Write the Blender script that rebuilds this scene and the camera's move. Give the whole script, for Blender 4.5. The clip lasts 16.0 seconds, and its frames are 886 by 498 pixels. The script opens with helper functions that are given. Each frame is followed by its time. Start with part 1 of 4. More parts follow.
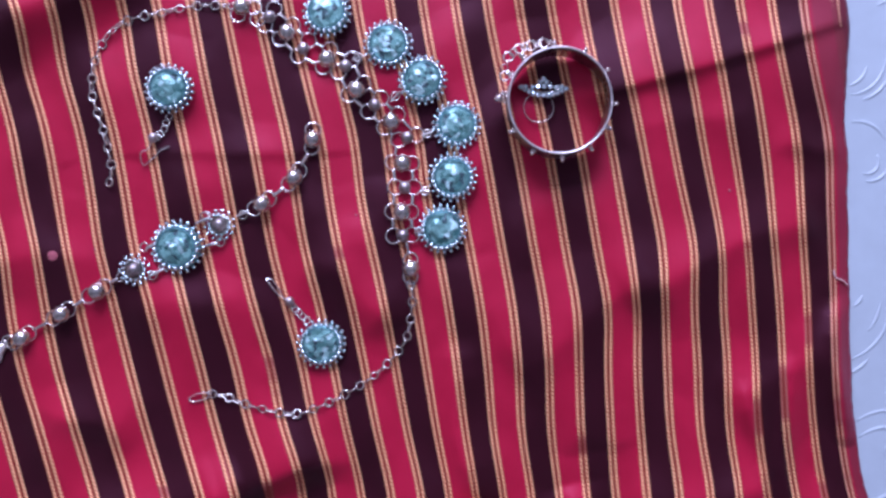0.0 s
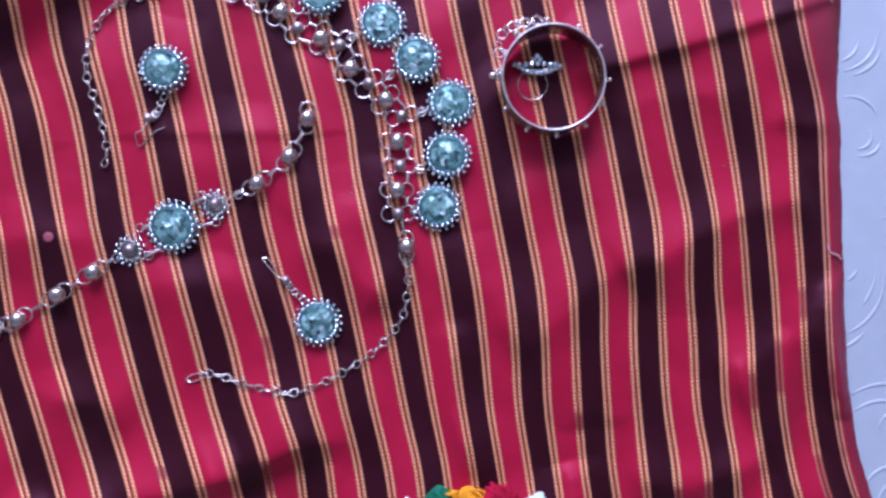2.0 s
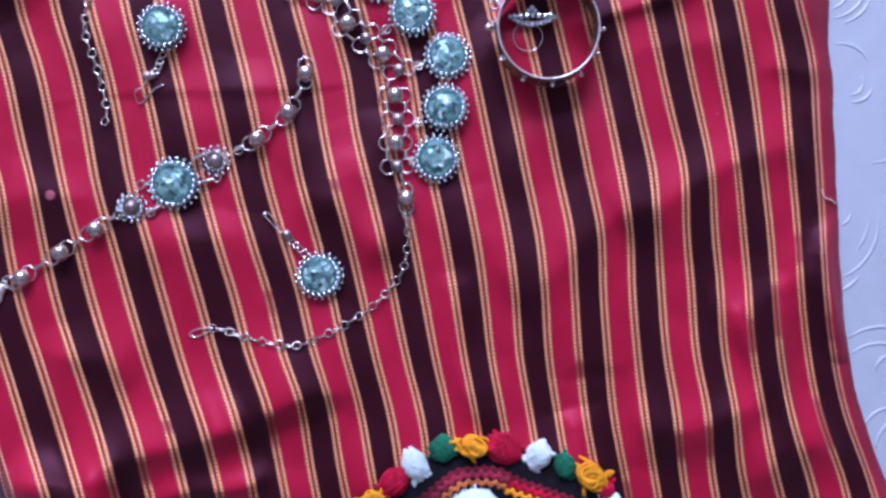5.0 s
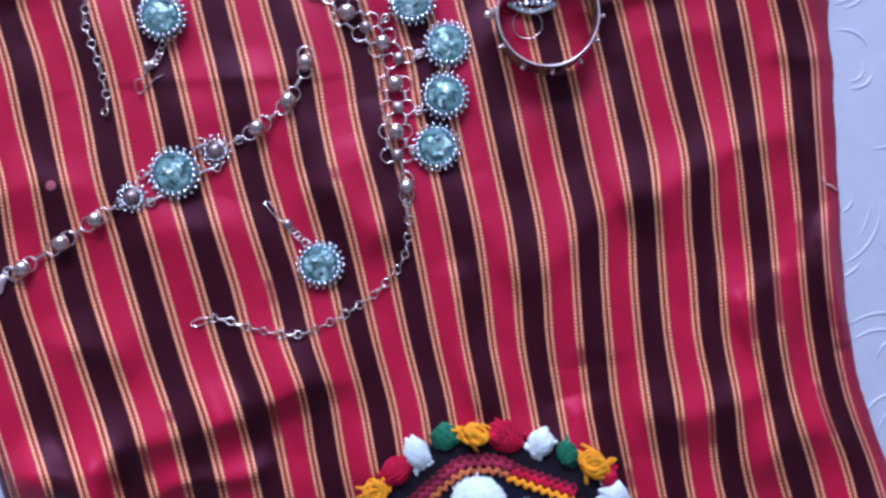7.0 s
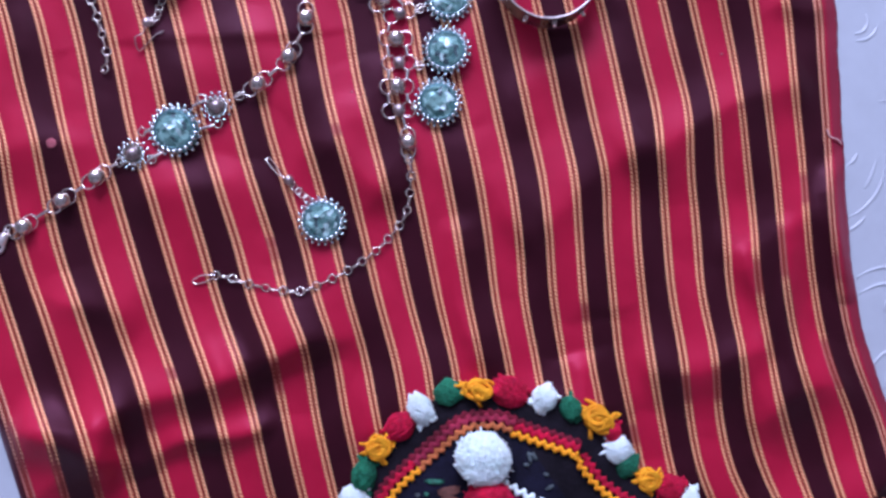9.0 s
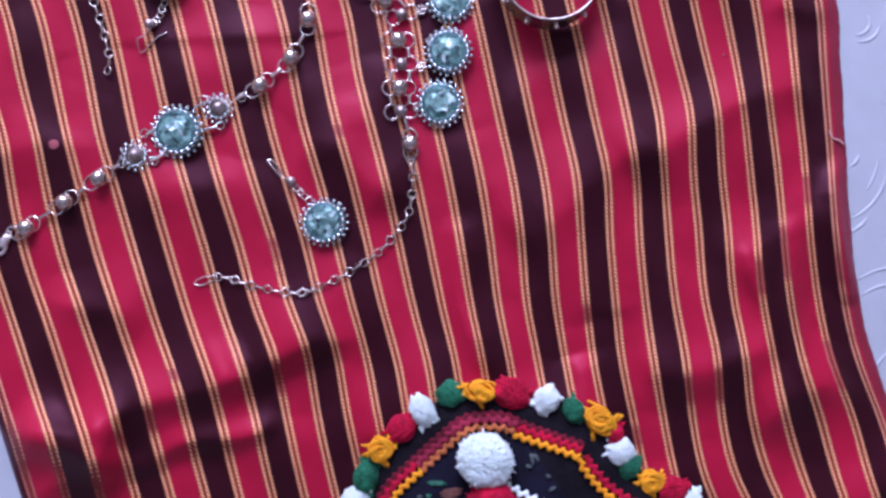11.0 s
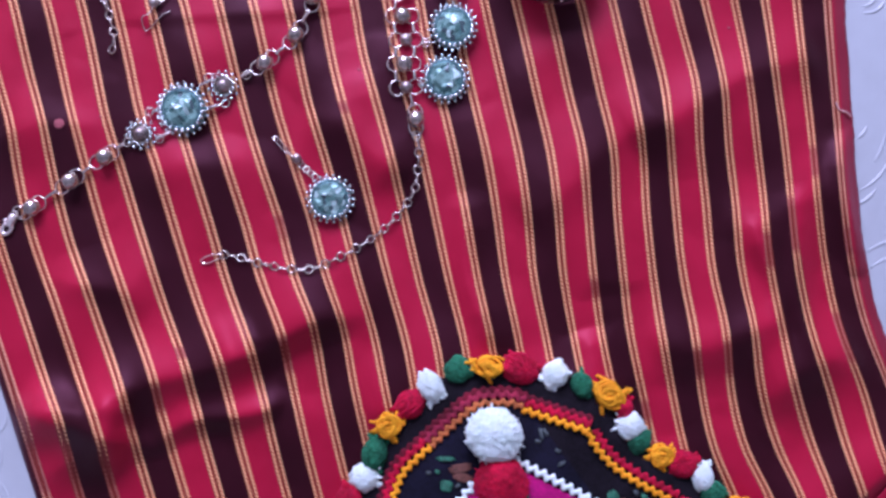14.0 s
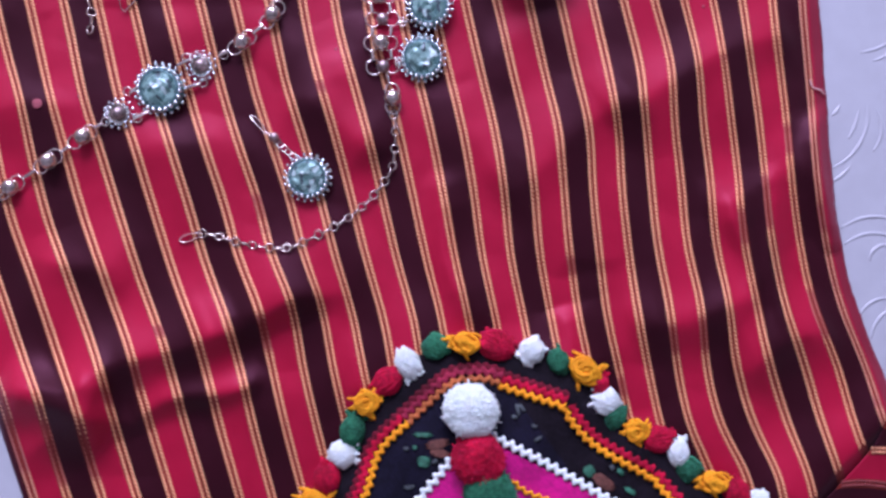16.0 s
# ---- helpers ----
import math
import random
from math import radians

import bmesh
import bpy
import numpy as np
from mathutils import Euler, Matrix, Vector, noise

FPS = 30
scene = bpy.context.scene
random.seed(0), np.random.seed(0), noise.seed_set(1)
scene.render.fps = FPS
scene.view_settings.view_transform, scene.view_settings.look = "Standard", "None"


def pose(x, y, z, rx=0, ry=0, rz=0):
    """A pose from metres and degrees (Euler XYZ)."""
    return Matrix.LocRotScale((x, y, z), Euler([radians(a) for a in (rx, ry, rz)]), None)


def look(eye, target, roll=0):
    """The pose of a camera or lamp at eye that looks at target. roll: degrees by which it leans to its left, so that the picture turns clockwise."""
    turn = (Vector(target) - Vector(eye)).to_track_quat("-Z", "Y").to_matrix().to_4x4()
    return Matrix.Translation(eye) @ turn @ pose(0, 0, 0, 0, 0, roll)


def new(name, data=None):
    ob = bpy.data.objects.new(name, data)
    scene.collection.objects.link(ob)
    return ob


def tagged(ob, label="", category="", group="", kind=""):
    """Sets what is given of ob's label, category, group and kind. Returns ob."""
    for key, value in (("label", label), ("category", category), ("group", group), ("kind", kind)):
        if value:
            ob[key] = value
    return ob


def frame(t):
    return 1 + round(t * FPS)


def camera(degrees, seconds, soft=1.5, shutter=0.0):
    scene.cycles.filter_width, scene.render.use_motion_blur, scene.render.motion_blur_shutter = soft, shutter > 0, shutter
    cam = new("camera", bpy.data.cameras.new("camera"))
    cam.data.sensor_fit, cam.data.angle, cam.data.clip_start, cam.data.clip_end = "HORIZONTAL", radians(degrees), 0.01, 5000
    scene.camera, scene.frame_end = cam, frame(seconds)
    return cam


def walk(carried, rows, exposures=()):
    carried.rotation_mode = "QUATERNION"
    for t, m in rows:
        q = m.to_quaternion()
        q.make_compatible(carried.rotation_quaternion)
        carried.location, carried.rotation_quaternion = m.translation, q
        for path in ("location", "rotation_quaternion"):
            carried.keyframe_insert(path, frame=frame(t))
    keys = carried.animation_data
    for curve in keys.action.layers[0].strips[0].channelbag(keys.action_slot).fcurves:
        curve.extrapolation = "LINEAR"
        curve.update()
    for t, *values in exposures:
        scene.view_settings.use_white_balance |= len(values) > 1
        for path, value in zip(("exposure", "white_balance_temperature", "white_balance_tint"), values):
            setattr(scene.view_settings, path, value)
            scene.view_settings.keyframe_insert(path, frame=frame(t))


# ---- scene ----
cam = camera(62.0, 16.0, soft=3.0)
PATH = [
    (0, 0.00534, -0.00923, 0.47701, 0.030, 0.116, -0.000),
    (0.5, 0.00735, -0.01249, 0.47702, -0.035, 0.024, 0.010),
    (1, 0.00592, -0.01748, 0.47719, 0.056, 0.051, -0.248),
    (1.5, 0.00758, -0.02191, 0.47787, 0.122, -0.085, -0.262),
    (2, 0.00624, -0.02482, 0.47816, 0.193, -0.111, -0.496),
    (2.5, 0.00747, -0.03019, 0.47885, 0.158, -0.129, -0.533),
    (3, 0.00623, -0.03554, 0.48037, 0.139, -0.239, -0.848),
    (3.5, 0.00572, -0.04620, 0.48066, 0.285, -0.313, -1.065),
    (4, 0.00461, -0.05327, 0.48143, 0.180, -0.401, -1.271),
    (6.5, 0.00313, -0.06034, 0.48329, 0.528, -0.393, -1.726),
    (7, 0.00367, -0.06544, 0.48233, 0.392, -0.286, -1.844),
    (7.5, 0.00623, -0.07425, 0.48181, 0.334, -0.354, -1.929),
    (8, 0.00551, -0.08520, 0.48013, 0.276, -0.327, -1.750),
    (8.5, 0.00458, -0.09050, 0.47974, 0.089, -0.181, -2.054),
    (9, 0.00272, -0.09182, 0.47991, 0.126, -0.098, -2.162),
    (11.5, 0.00176, -0.09422, 0.47939, 0.409, 0.047, -2.178),
    (12, 0.00021, -0.09551, 0.47885, 0.452, 0.101, -2.171),
    (12.5, 0.00001, -0.09597, 0.47914, 0.650, 0.074, -2.376),
    (13, -0.00069, -0.10055, 0.47856, 0.719, 0.050, -2.363),
    (13.5, -0.00088, -0.10483, 0.47915, 0.652, 0.110, -2.610),
    (14, -0.00151, -0.11026, 0.47827, 0.578, 0.167, -2.711),
    (14.5, -0.00175, -0.11492, 0.47774, 0.547, 0.236, -2.914),
    (15, 0.00144, -0.11833, 0.47775, 0.580, 0.173, -2.941),
    (15.5, 0.00427, -0.12030, 0.47803, 0.535, 0.167, -2.866),
    (16, 0.01045, -0.12475, 0.48099, 0.536, -0.080, -2.934),
]
walk(cam, [(t, pose(x, y, z, rx, ry, rz)) for t, x, y, z, rx, ry, rz in PATH],
     exposures=((0.0, 0.31, 5280, 39), (4.0, 0.33, 5330, 41), (8.0, 0.34, 5400, 41), (10.0, 0.34, 5600, 45), (14.0, 0.34, 5620, 49), (16.0, 0.34, 5900, 53)))

# ---- light ----
world = bpy.data.worlds.new("sky")
scene.world = world
world.use_nodes = True
wn = world.node_tree
sky = wn.nodes.new("ShaderNodeTexSky")
sky.sky_type, sky.sun_disc = "NISHITA", False
sky.sun_elevation, sky.sun_rotation = radians(40), radians(20)
wn.links.new(sky.outputs[0], wn.nodes["Background"].inputs[0])
wn.nodes["Background"].inputs[1].default_value = 0.1


def area_light(name, eye, target, w, h, power, colour):
    data = bpy.data.lights.new(name, "AREA")
    data.shape, data.size, data.size_y, data.energy, data.color = "RECTANGLE", w, h, power, colour
    ob = new(name, data)
    ob.matrix_world = look(eye, target)
    return ob


area_light("window_daylight", (-0.25, 2.56, 1.55), (-0.05, 0.0, 0.1), 1.9, 1.4, 112.0, (0.87, 0.92, 1.0))

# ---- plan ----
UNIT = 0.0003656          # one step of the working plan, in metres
NADIR = (0.0050, -0.0450)
HIGH = 0.477


def at(a, b, z=0.0):
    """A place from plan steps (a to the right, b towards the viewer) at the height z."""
    k = 1 - z / HIGH
    x, y = 0.00437 + (a - 784) * UNIT, -0.00899 - (b - 441) * UNIT
    return Vector((NADIR[0] + (x - NADIR[0]) * k, NADIR[1] + (y - NADIR[1]) * k, z))


def plan_of(x, y):
    return 784 + (x - 0.00437) / UNIT, 441 - (y + 0.00899) / UNIT


# ---- materials ----
def material(name):
    m = bpy.data.materials.new(name)
    m.use_nodes = True
    return m, m.node_tree, m.node_tree.nodes["Principled BSDF"]


def value_of(tree, socket, v):
    if hasattr(v, "is_linked"):
        tree.links.new(v, socket)
    else:
        socket.default_value = v


def calc(tree, op, a, b=0.0, c=0.0):
    n = tree.nodes.new("ShaderNodeMath")
    n.operation = op
    for i, v in enumerate((a, b, c)):
        value_of(tree, n.inputs[i], v)
    return n.outputs[0]


def blend(tree, fac, a, b, kind="MIX"):
    n = tree.nodes.new("ShaderNodeMix")
    n.data_type, n.blend_type = "RGBA", kind
    value_of(tree, n.inputs[0], fac)
    for i, v in ((6, a), (7, b)):
        value_of(tree, n.inputs[i], (*v, 1.0) if isinstance(v, tuple) and len(v) == 3 else v)
    return n.outputs[2]


def noise_of(tree, vector, scale, detail=2.0, rough=0.5):
    n = tree.nodes.new("ShaderNodeTexNoise")
    n.inputs["Scale"].default_value, n.inputs["Detail"].default_value = scale, detail
    n.inputs["Roughness"].default_value = rough
    if vector is not None:
        tree.links.new(vector, n.inputs["Vector"])
    return n.outputs["Fac"]


def step_of(tree, v, lo, hi):
    n = tree.nodes.new("ShaderNodeMapRange")
    n.interpolation_type = "SMOOTHSTEP"
    value_of(tree, n.inputs[0], v)
    n.inputs[1].default_value, n.inputs[2].default_value = lo, hi
    return n.outputs[0]


def bump_of(tree, height, strength, distance, into):
    n = tree.nodes.new("ShaderNodeBump")
    n.inputs["Strength"].default_value, n.inputs["Distance"].default_value = strength, distance
    tree.links.new(height, n.inputs["Height"])
    tree.links.new(n.outputs[0], into.inputs["Normal"])


def cloth_material():
    m, t, b = material("striped_cloth")
    uv = t.nodes.new("ShaderNodeUVMap")
    uv.uv_map = "weave"
    sep = t.nodes.new("ShaderNodeSeparateXYZ")
    t.links.new(uv.outputs[0], sep.inputs[0])
    geo = t.nodes.new("ShaderNodeNewGeometry").outputs["Position"]
    drift = calc(t, "MULTIPLY", calc(t, "SUBTRACT", noise_of(t, geo, 45.0, 3.0), 0.5), 0.05)
    u, v = calc(t, "ADD", sep.outputs[0], drift), sep.outputs[1]
    half = calc(t, "FRACT", calc(t, "MULTIPLY", u, 0.5))
    band = step_of(t, half, 0.494, 0.506)                       # 0: red band, 1: dark band
    near = calc(t, "SUBTRACT", calc(t, "FRACT", calc(t, "ADD", u, 0.5)), 0.5)
    off = calc(t, "ABSOLUTE", near)
    dulled = noise_of(t, geo, 60.0, 4.0)
    thread = noise_of(t, geo, 1500.0, 2.0)
    red = blend(t, dulled, (0.39, 0.005, 0.027), (0.53, 0.012, 0.046))
    dark = blend(t, dulled, (0.018, 0.002, 0.003), (0.036, 0.004, 0.008))
    ground_colour = blend(t, band, red, dark)
    # a darker strip under the cords on every band's edge
    under = calc(t, "SUBTRACT", 1.0, step_of(t, off, 0.125, 0.155))
    colour = blend(t, calc(t, "MULTIPLY", under, 0.85), ground_colour, (0.25, 0.035, 0.016))
    # the faded selvedge on one side, the dark one on the other
    colour = blend(t, calc(t, "MULTIPLY", step_of(t, u, 24.12, 24.3), 0.75), colour, (0.20, 0.030, 0.042))
    colour = blend(t, calc(t, "MULTIPLY", calc(t, "SUBTRACT", 1.0, step_of(t, u, -4.22, -4.12)), 0.8), colour, (0.05, 0.006, 0.012))
    colour = blend(t, calc(t, "MULTIPLY", thread, 0.22), colour, (0.02, 0.004, 0.008))
    t.links.new(colour, b.inputs["Base Color"])
    b.inputs["Roughness"].default_value = 0.5
    b.inputs["Specular IOR Level"].default_value = 0.55
    t.links.new(blend(t, band, (1.0, 0.36, 0.56), (0.62, 0.22, 0.34)), b.inputs["Specular Tint"])
    b.inputs["Sheen Weight"].default_value = 0.06
    b.inputs["Sheen Roughness"].default_value = 0.45
    b.inputs["Sheen Tint"].default_value = (1.0, 0.5, 0.7, 1)
    crease = noise_of(t, geo, 26.0, 1.5)
    relief = calc(t, "MULTIPLY_ADD", crease, 6.0, calc(t, "MULTIPLY", thread, 0.25))
    bump_of(t, relief, 0.6, 0.0006, b)
    return m


def cord_material():
    m, t, b = material("twisted_orange_cord")
    uv = t.nodes.new("ShaderNodeUVMap")
    uv.uv_map = "weave"
    sep = t.nodes.new("ShaderNodeSeparateXYZ")
    t.links.new(uv.outputs[0], sep.inputs[0])
    geo = t.nodes.new("ShaderNodeNewGeometry").outputs["Position"]
    near = calc(t, "SUBTRACT", calc(t, "FRACT", calc(t, "ADD", sep.outputs[0], 0.5)), 0.5)
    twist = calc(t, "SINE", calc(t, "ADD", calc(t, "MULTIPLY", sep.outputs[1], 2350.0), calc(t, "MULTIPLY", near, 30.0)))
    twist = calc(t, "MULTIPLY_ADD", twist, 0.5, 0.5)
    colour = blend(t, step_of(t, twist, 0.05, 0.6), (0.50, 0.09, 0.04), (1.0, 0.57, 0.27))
    # dull pink stretches: some random, others fold shade painted into the cord's colour
    patch = t.nodes.new("ShaderNodeCombineXYZ")
    t.links.new(calc(t, "MULTIPLY", calc(t, "ROUND", sep.outputs[0]), 3.7), patch.inputs[0])
    t.links.new(calc(t, "MULTIPLY", sep.outputs[1], 28.0), patch.inputs[1])
    fade = calc(t, "SUBTRACT", 1.0, step_of(t, noise_of(t, patch.outputs[0], 1.0, 2.0), 0.27, 0.33))
    wear_shade = t.nodes.new("ShaderNodeUVMap")
    wear_shade.uv_map = "wear_shade"
    split = t.nodes.new("ShaderNodeSeparateXYZ")
    t.links.new(wear_shade.outputs[0], split.inputs[0])
    fade = calc(t, "MAXIMUM", fade, split.outputs[0])
    colour = blend(t, calc(t, "MULTIPLY", fade, 0.85), colour, (0.40, 0.085, 0.075))
    edge = calc(t, "MAXIMUM", step_of(t, sep.outputs[0], 23.4, 23.8), calc(t, "SUBTRACT", 1.0, step_of(t, sep.outputs[0], -3.7, -3.4)))
    colour = blend(t, calc(t, "MULTIPLY", edge, 0.45), colour, (0.55, 0.22, 0.19))
    fibre = noise_of(t, geo, 1400.0, 3.0)
    t.links.new(blend(t, calc(t, "MULTIPLY", fibre, 0.10), colour, (0.35, 0.08, 0.04)), b.inputs["Base Color"])
    b.inputs["Roughness"].default_value = 0.5
    b.inputs["Metallic"].default_value = 0.3
    bump_of(t, fibre, 0.4, 0.0003, b)
    return m


def plain(name, colour, rough, metal=0.0, spread=0.12, scale=300.0, bump=0.0, distance=0.0003, other=None, gloss=0.5):
    m, t, b = material(name)
    pos = t.nodes.new("ShaderNodeNewGeometry").outputs["Position"]
    grain = noise_of(t, pos, scale, 4.0)
    coarse = noise_of(t, pos, scale * 0.12, 3.0)
    mixed = calc(t, "MULTIPLY_ADD", coarse, 0.5, calc(t, "MULTIPLY", grain, 0.5))
    dim = other or tuple(c * (1 - 2.2 * spread) for c in colour)
    lit = tuple(min(1.0, c * (1 + spread)) for c in colour)
    t.links.new(blend(t, step_of(t, mixed, 0.3, 0.7), dim, lit), b.inputs["Base Color"])
    b.inputs["Metallic"].default_value = metal
    t.links.new(calc(t, "MULTIPLY_ADD", mixed, rough * 0.5, rough * 0.75), b.inputs["Roughness"])
    if bump:
        bump_of(t, mixed, bump, distance, b)
    b.inputs["Specular IOR Level"].default_value = gloss
    return m


CLOTH = cloth_material()
CORD = cord_material()
SILVER = plain("worn_silver", (0.82, 0.76, 0.69), 0.24, 1.0, 0.15, 900.0, 0.15, 0.0002)
TAUPE = plain("taupe_silver", (0.46, 0.40, 0.38), 0.36, 1.0, 0.25, 700.0, 0.2, 0.0002)
BAND = plain("polished_band", (0.46, 0.41, 0.40), 0.28, 1.0, 0.08, 500.0)
BRIGHT = plain("bright_silver", (0.93, 0.89, 0.83), 0.35, 0.8, 0.05, 900.0)
DULL = plain("dull_silver", (0.66, 0.60, 0.53), 0.24, 1.0, 0.18, 900.0, 0.25, 0.0002)
TEAL_METAL = plain("patinated_setting", (0.14, 0.33, 0.34), 0.35, 0.6, 0.25, 700.0, 0.2, 0.0002)
BEAD_SILVER = plain("aqua_silver_beads", (0.78, 0.98, 0.95), 0.2, 1.0, 0.1, 900.0)
SHEET = plain("embossed_white_vinyl", (0.48, 0.555, 0.585), 0.36, 0.0, 0.03, 60.0, 0.08, 0.0006)
PAINT = plain("white_wall_paint", (0.28, 0.27, 0.27), 0.8, 0.0, 0.05, 8.0, 0.1, 0.002)
WHITE_PAINT = plain("white_ceiling_paint", (0.40, 0.40, 0.40), 0.8, 0.0, 0.04, 8.0, 0.1, 0.002)
VELVET = plain("black_velvet", (0.010, 0.008, 0.012), 0.85, 0.0, 0.3, 500.0, 0.6, 0.0006, None, 0.12)
NAVY = plain("navy_velvet", (0.008, 0.008, 0.020), 0.8, 0.0, 0.3, 500.0, 0.6, 0.0006, None, 0.15)
YARN = {
    "white": plain("white_yarn", (0.78, 1.0, 0.90), 0.85, 0.0, 0.06, 500.0, 0.35, 0.0004, None, 0.2),
    "green": plain("green_yarn", (0.012, 0.175, 0.085), 0.85, 0.0, 0.3, 500.0, 0.35, 0.0004, None, 0.2),
    "orange": plain("orange_yarn", (1.0, 0.38, 0.005), 0.8, 0.0, 0.12, 500.0, 0.35, 0.0004, None, 0.2),
    "red": plain("red_yarn", (0.55, 0.008, 0.040), 0.85, 0.0, 0.25, 500.0, 0.35, 0.0004, None, 0.2),
}
for yarn in YARN.values():
    for node in yarn.node_tree.nodes:
        if node.type == 'BSDF_PRINCIPLED':
            node.inputs["Subsurface Weight"].default_value = 0.35
            node.inputs["Subsurface Radius"].default_value = (1.0, 0.8, 0.7)
            node.inputs["Subsurface Scale"].default_value = 0.0015
MAGENTA = plain("magenta_satin", (0.68, 0.006, 0.23), 0.55, 0.0, 0.15, 400.0, 0.3, 0.0004)
BROWN = plain("brown_thread", (0.20, 0.075, 0.05), 0.75, 0.0, 0.3, 600.0, 0.5, 0.0004)
LEAF = plain("green_thread", (0.02, 0.20, 0.11), 0.7, 0.0, 0.3, 600.0, 0.5, 0.0004)
FADED = plain("grey_green_thread", (0.07, 0.10, 0.10), 0.7, 0.0, 0.3, 600.0, 0.5, 0.0004)


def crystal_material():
    """Crackled aqua glass over foil: chip tones painted in stand for its reflections."""
    m, t, b = material("aqua_crystal_painted_sparkle")
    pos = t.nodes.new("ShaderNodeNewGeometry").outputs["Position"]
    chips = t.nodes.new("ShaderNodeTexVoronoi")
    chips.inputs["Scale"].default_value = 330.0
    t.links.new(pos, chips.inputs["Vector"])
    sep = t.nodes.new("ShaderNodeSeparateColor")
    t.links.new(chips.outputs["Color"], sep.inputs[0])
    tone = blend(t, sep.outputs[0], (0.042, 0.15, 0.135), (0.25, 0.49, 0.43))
    # pale and near-black chips paint in bright and dark reflections
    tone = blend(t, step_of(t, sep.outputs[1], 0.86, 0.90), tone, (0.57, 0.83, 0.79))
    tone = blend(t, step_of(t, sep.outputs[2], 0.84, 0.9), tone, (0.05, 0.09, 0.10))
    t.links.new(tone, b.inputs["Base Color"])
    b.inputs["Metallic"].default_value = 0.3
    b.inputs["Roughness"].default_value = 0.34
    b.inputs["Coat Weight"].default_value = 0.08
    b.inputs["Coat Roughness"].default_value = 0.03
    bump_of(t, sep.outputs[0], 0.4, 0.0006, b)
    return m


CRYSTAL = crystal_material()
STONE = plain("ring_stones", (0.78, 1.0, 1.0), 0.07, 0.8, 0.2, 1200.0, gloss=0.9)



# ---- building helpers ----
def mesh_of(name, bm, mat, smooth=True):
    me = bpy.data.meshes.new(name)
    bm.to_mesh(me)
    bm.free()
    me.materials.append(mat)
    if smooth:
        me.polygons.foreach_set("use_smooth", [True] * len(me.polygons))
    return me


def thing(name, place, label, category, group=""):
    ob = new(name)
    ob.empty_display_size = 0.01
    ob.location = place
    return tagged(ob, label, category, group)


def origin_of(ob):
    place = Vector(ob.location)
    while ob.parent:
        ob = ob.parent
        place = place + Vector(ob.location)
    return place


def part(name, me, parent, m=None, label=""):
    """A mesh as a part, at the world pose m."""
    ob = new(name, me)
    ob.parent = parent
    ob.matrix_basis = Matrix.Translation(-origin_of(parent)) @ (m if m is not None else Matrix())
    return tagged(ob, label)


def turn_to(place, direction, normal=(0, 0, 1), scale=1.0):
    """Pose at place with x along direction and z near normal."""
    x = Vector(direction).normalized()
    z = Vector(normal)
    z = (z - x * z.dot(x)).normalized()
    y = z.cross(x)
    m = Matrix((x, y, z)).transposed().to_4x4() @ Matrix.Scale(scale, 4)
    m.translation = place
    return m


def ring_bm(bm, R, r, long=1.0, n=16, k=6):
    loops = []
    for i in range(n):
        a = 2 * math.pi * i / n
        loop = []
        for j in range(k):
            c = 2 * math.pi * j / k
            q = R + r * math.cos(c)
            loop.append(bm.verts.new((q * math.cos(a) * long, q * math.sin(a), r * math.sin(c))))
        loops.append(loop)
    for i in range(n):
        for j in range(k):
            bm.faces.new((loops[i][j], loops[(i + 1) % n][j], loops[(i + 1) % n][(j + 1) % k], loops[i][(j + 1) % k]))
    return bm


def tube_bm(bm, points, r, k=6, taper=None):
    points = [Vector(p) for p in points]
    prev, n = None, len(points)
    for i, p in enumerate(points):
        d = (points[min(i + 1, n - 1)] - points[max(i - 1, 0)]).normalized()
        side = d.cross(Vector((0.13, 0.21, 0.97))).normalized()
        up = side.cross(d)
        q = r * (taper[i] if taper else 1.0)
        loop = [bm.verts.new(p + (side * math.cos(2 * math.pi * j / k) + up * math.sin(2 * math.pi * j / k)) * q) for j in range(k)]
        if prev:
            for j in range(k):
                bm.faces.new((prev[j], prev[(j + 1) % k], loop[(j + 1) % k], loop[j]))
        else:
            bm.faces.new(loop[::-1])
        prev = loop
    bm.faces.new(prev)
    return bm


def ball_bm(bm, r, squash=1.0, u=12, v=8, at_=(0, 0, 0)):
    bmesh.ops.create_uvsphere(bm, u_segments=u, v_segments=v, radius=r,
                              matrix=Matrix.Translation(at_) @ Matrix.Diagonal((1, 1, squash, 1)))
    return bm


def curve_points(points, step):
    """Evenly spaced points on a smooth curve through the given ones (tuples of any size)."""
    p = [np.array(q, float) for q in points]
    p = [2 * p[0] - p[1]] + p + [2 * p[-1] - p[-2]]
    fine = []
    for i in range(1, len(p) - 2):
        for s in np.linspace(0, 1, 24, endpoint=False):
            a, b, c, d = p[i - 1:i + 3]
            fine.append(0.5 * (2 * b + (c - a) * s + (2 * a - 5 * b + 4 * c - d) * s * s + (3 * b - a - 3 * c + d) * s ** 3))
    fine.append(p[-2])
    fine = np.array(fine)
    run = np.concatenate([[0], np.cumsum(np.linalg.norm(np.diff(fine, axis=0), axis=1))])
    n = max(2, int(round(run[-1] / step)) + 1)
    want = np.linspace(0, run[-1], n)
    return np.stack([np.interp(want, run, fine[:, k]) for k in range(fine.shape[1])], 1)


# ---- the cloth ----
LAY = (-0.00726, -0.03909, -0.00768, -0.00855, 0.00414, 0.00618, 0.27922, 0.05574, -0.01413, -0.06003, 0.0041, 0.03205, -0.02285,
       0.00688, 0.04232, -0.01753, -0.02596, 0.02318, -0.05094, 0.0173, 0.0194, 0.0026, 0.00056, -0.00485, -0.01721, 0.01858)
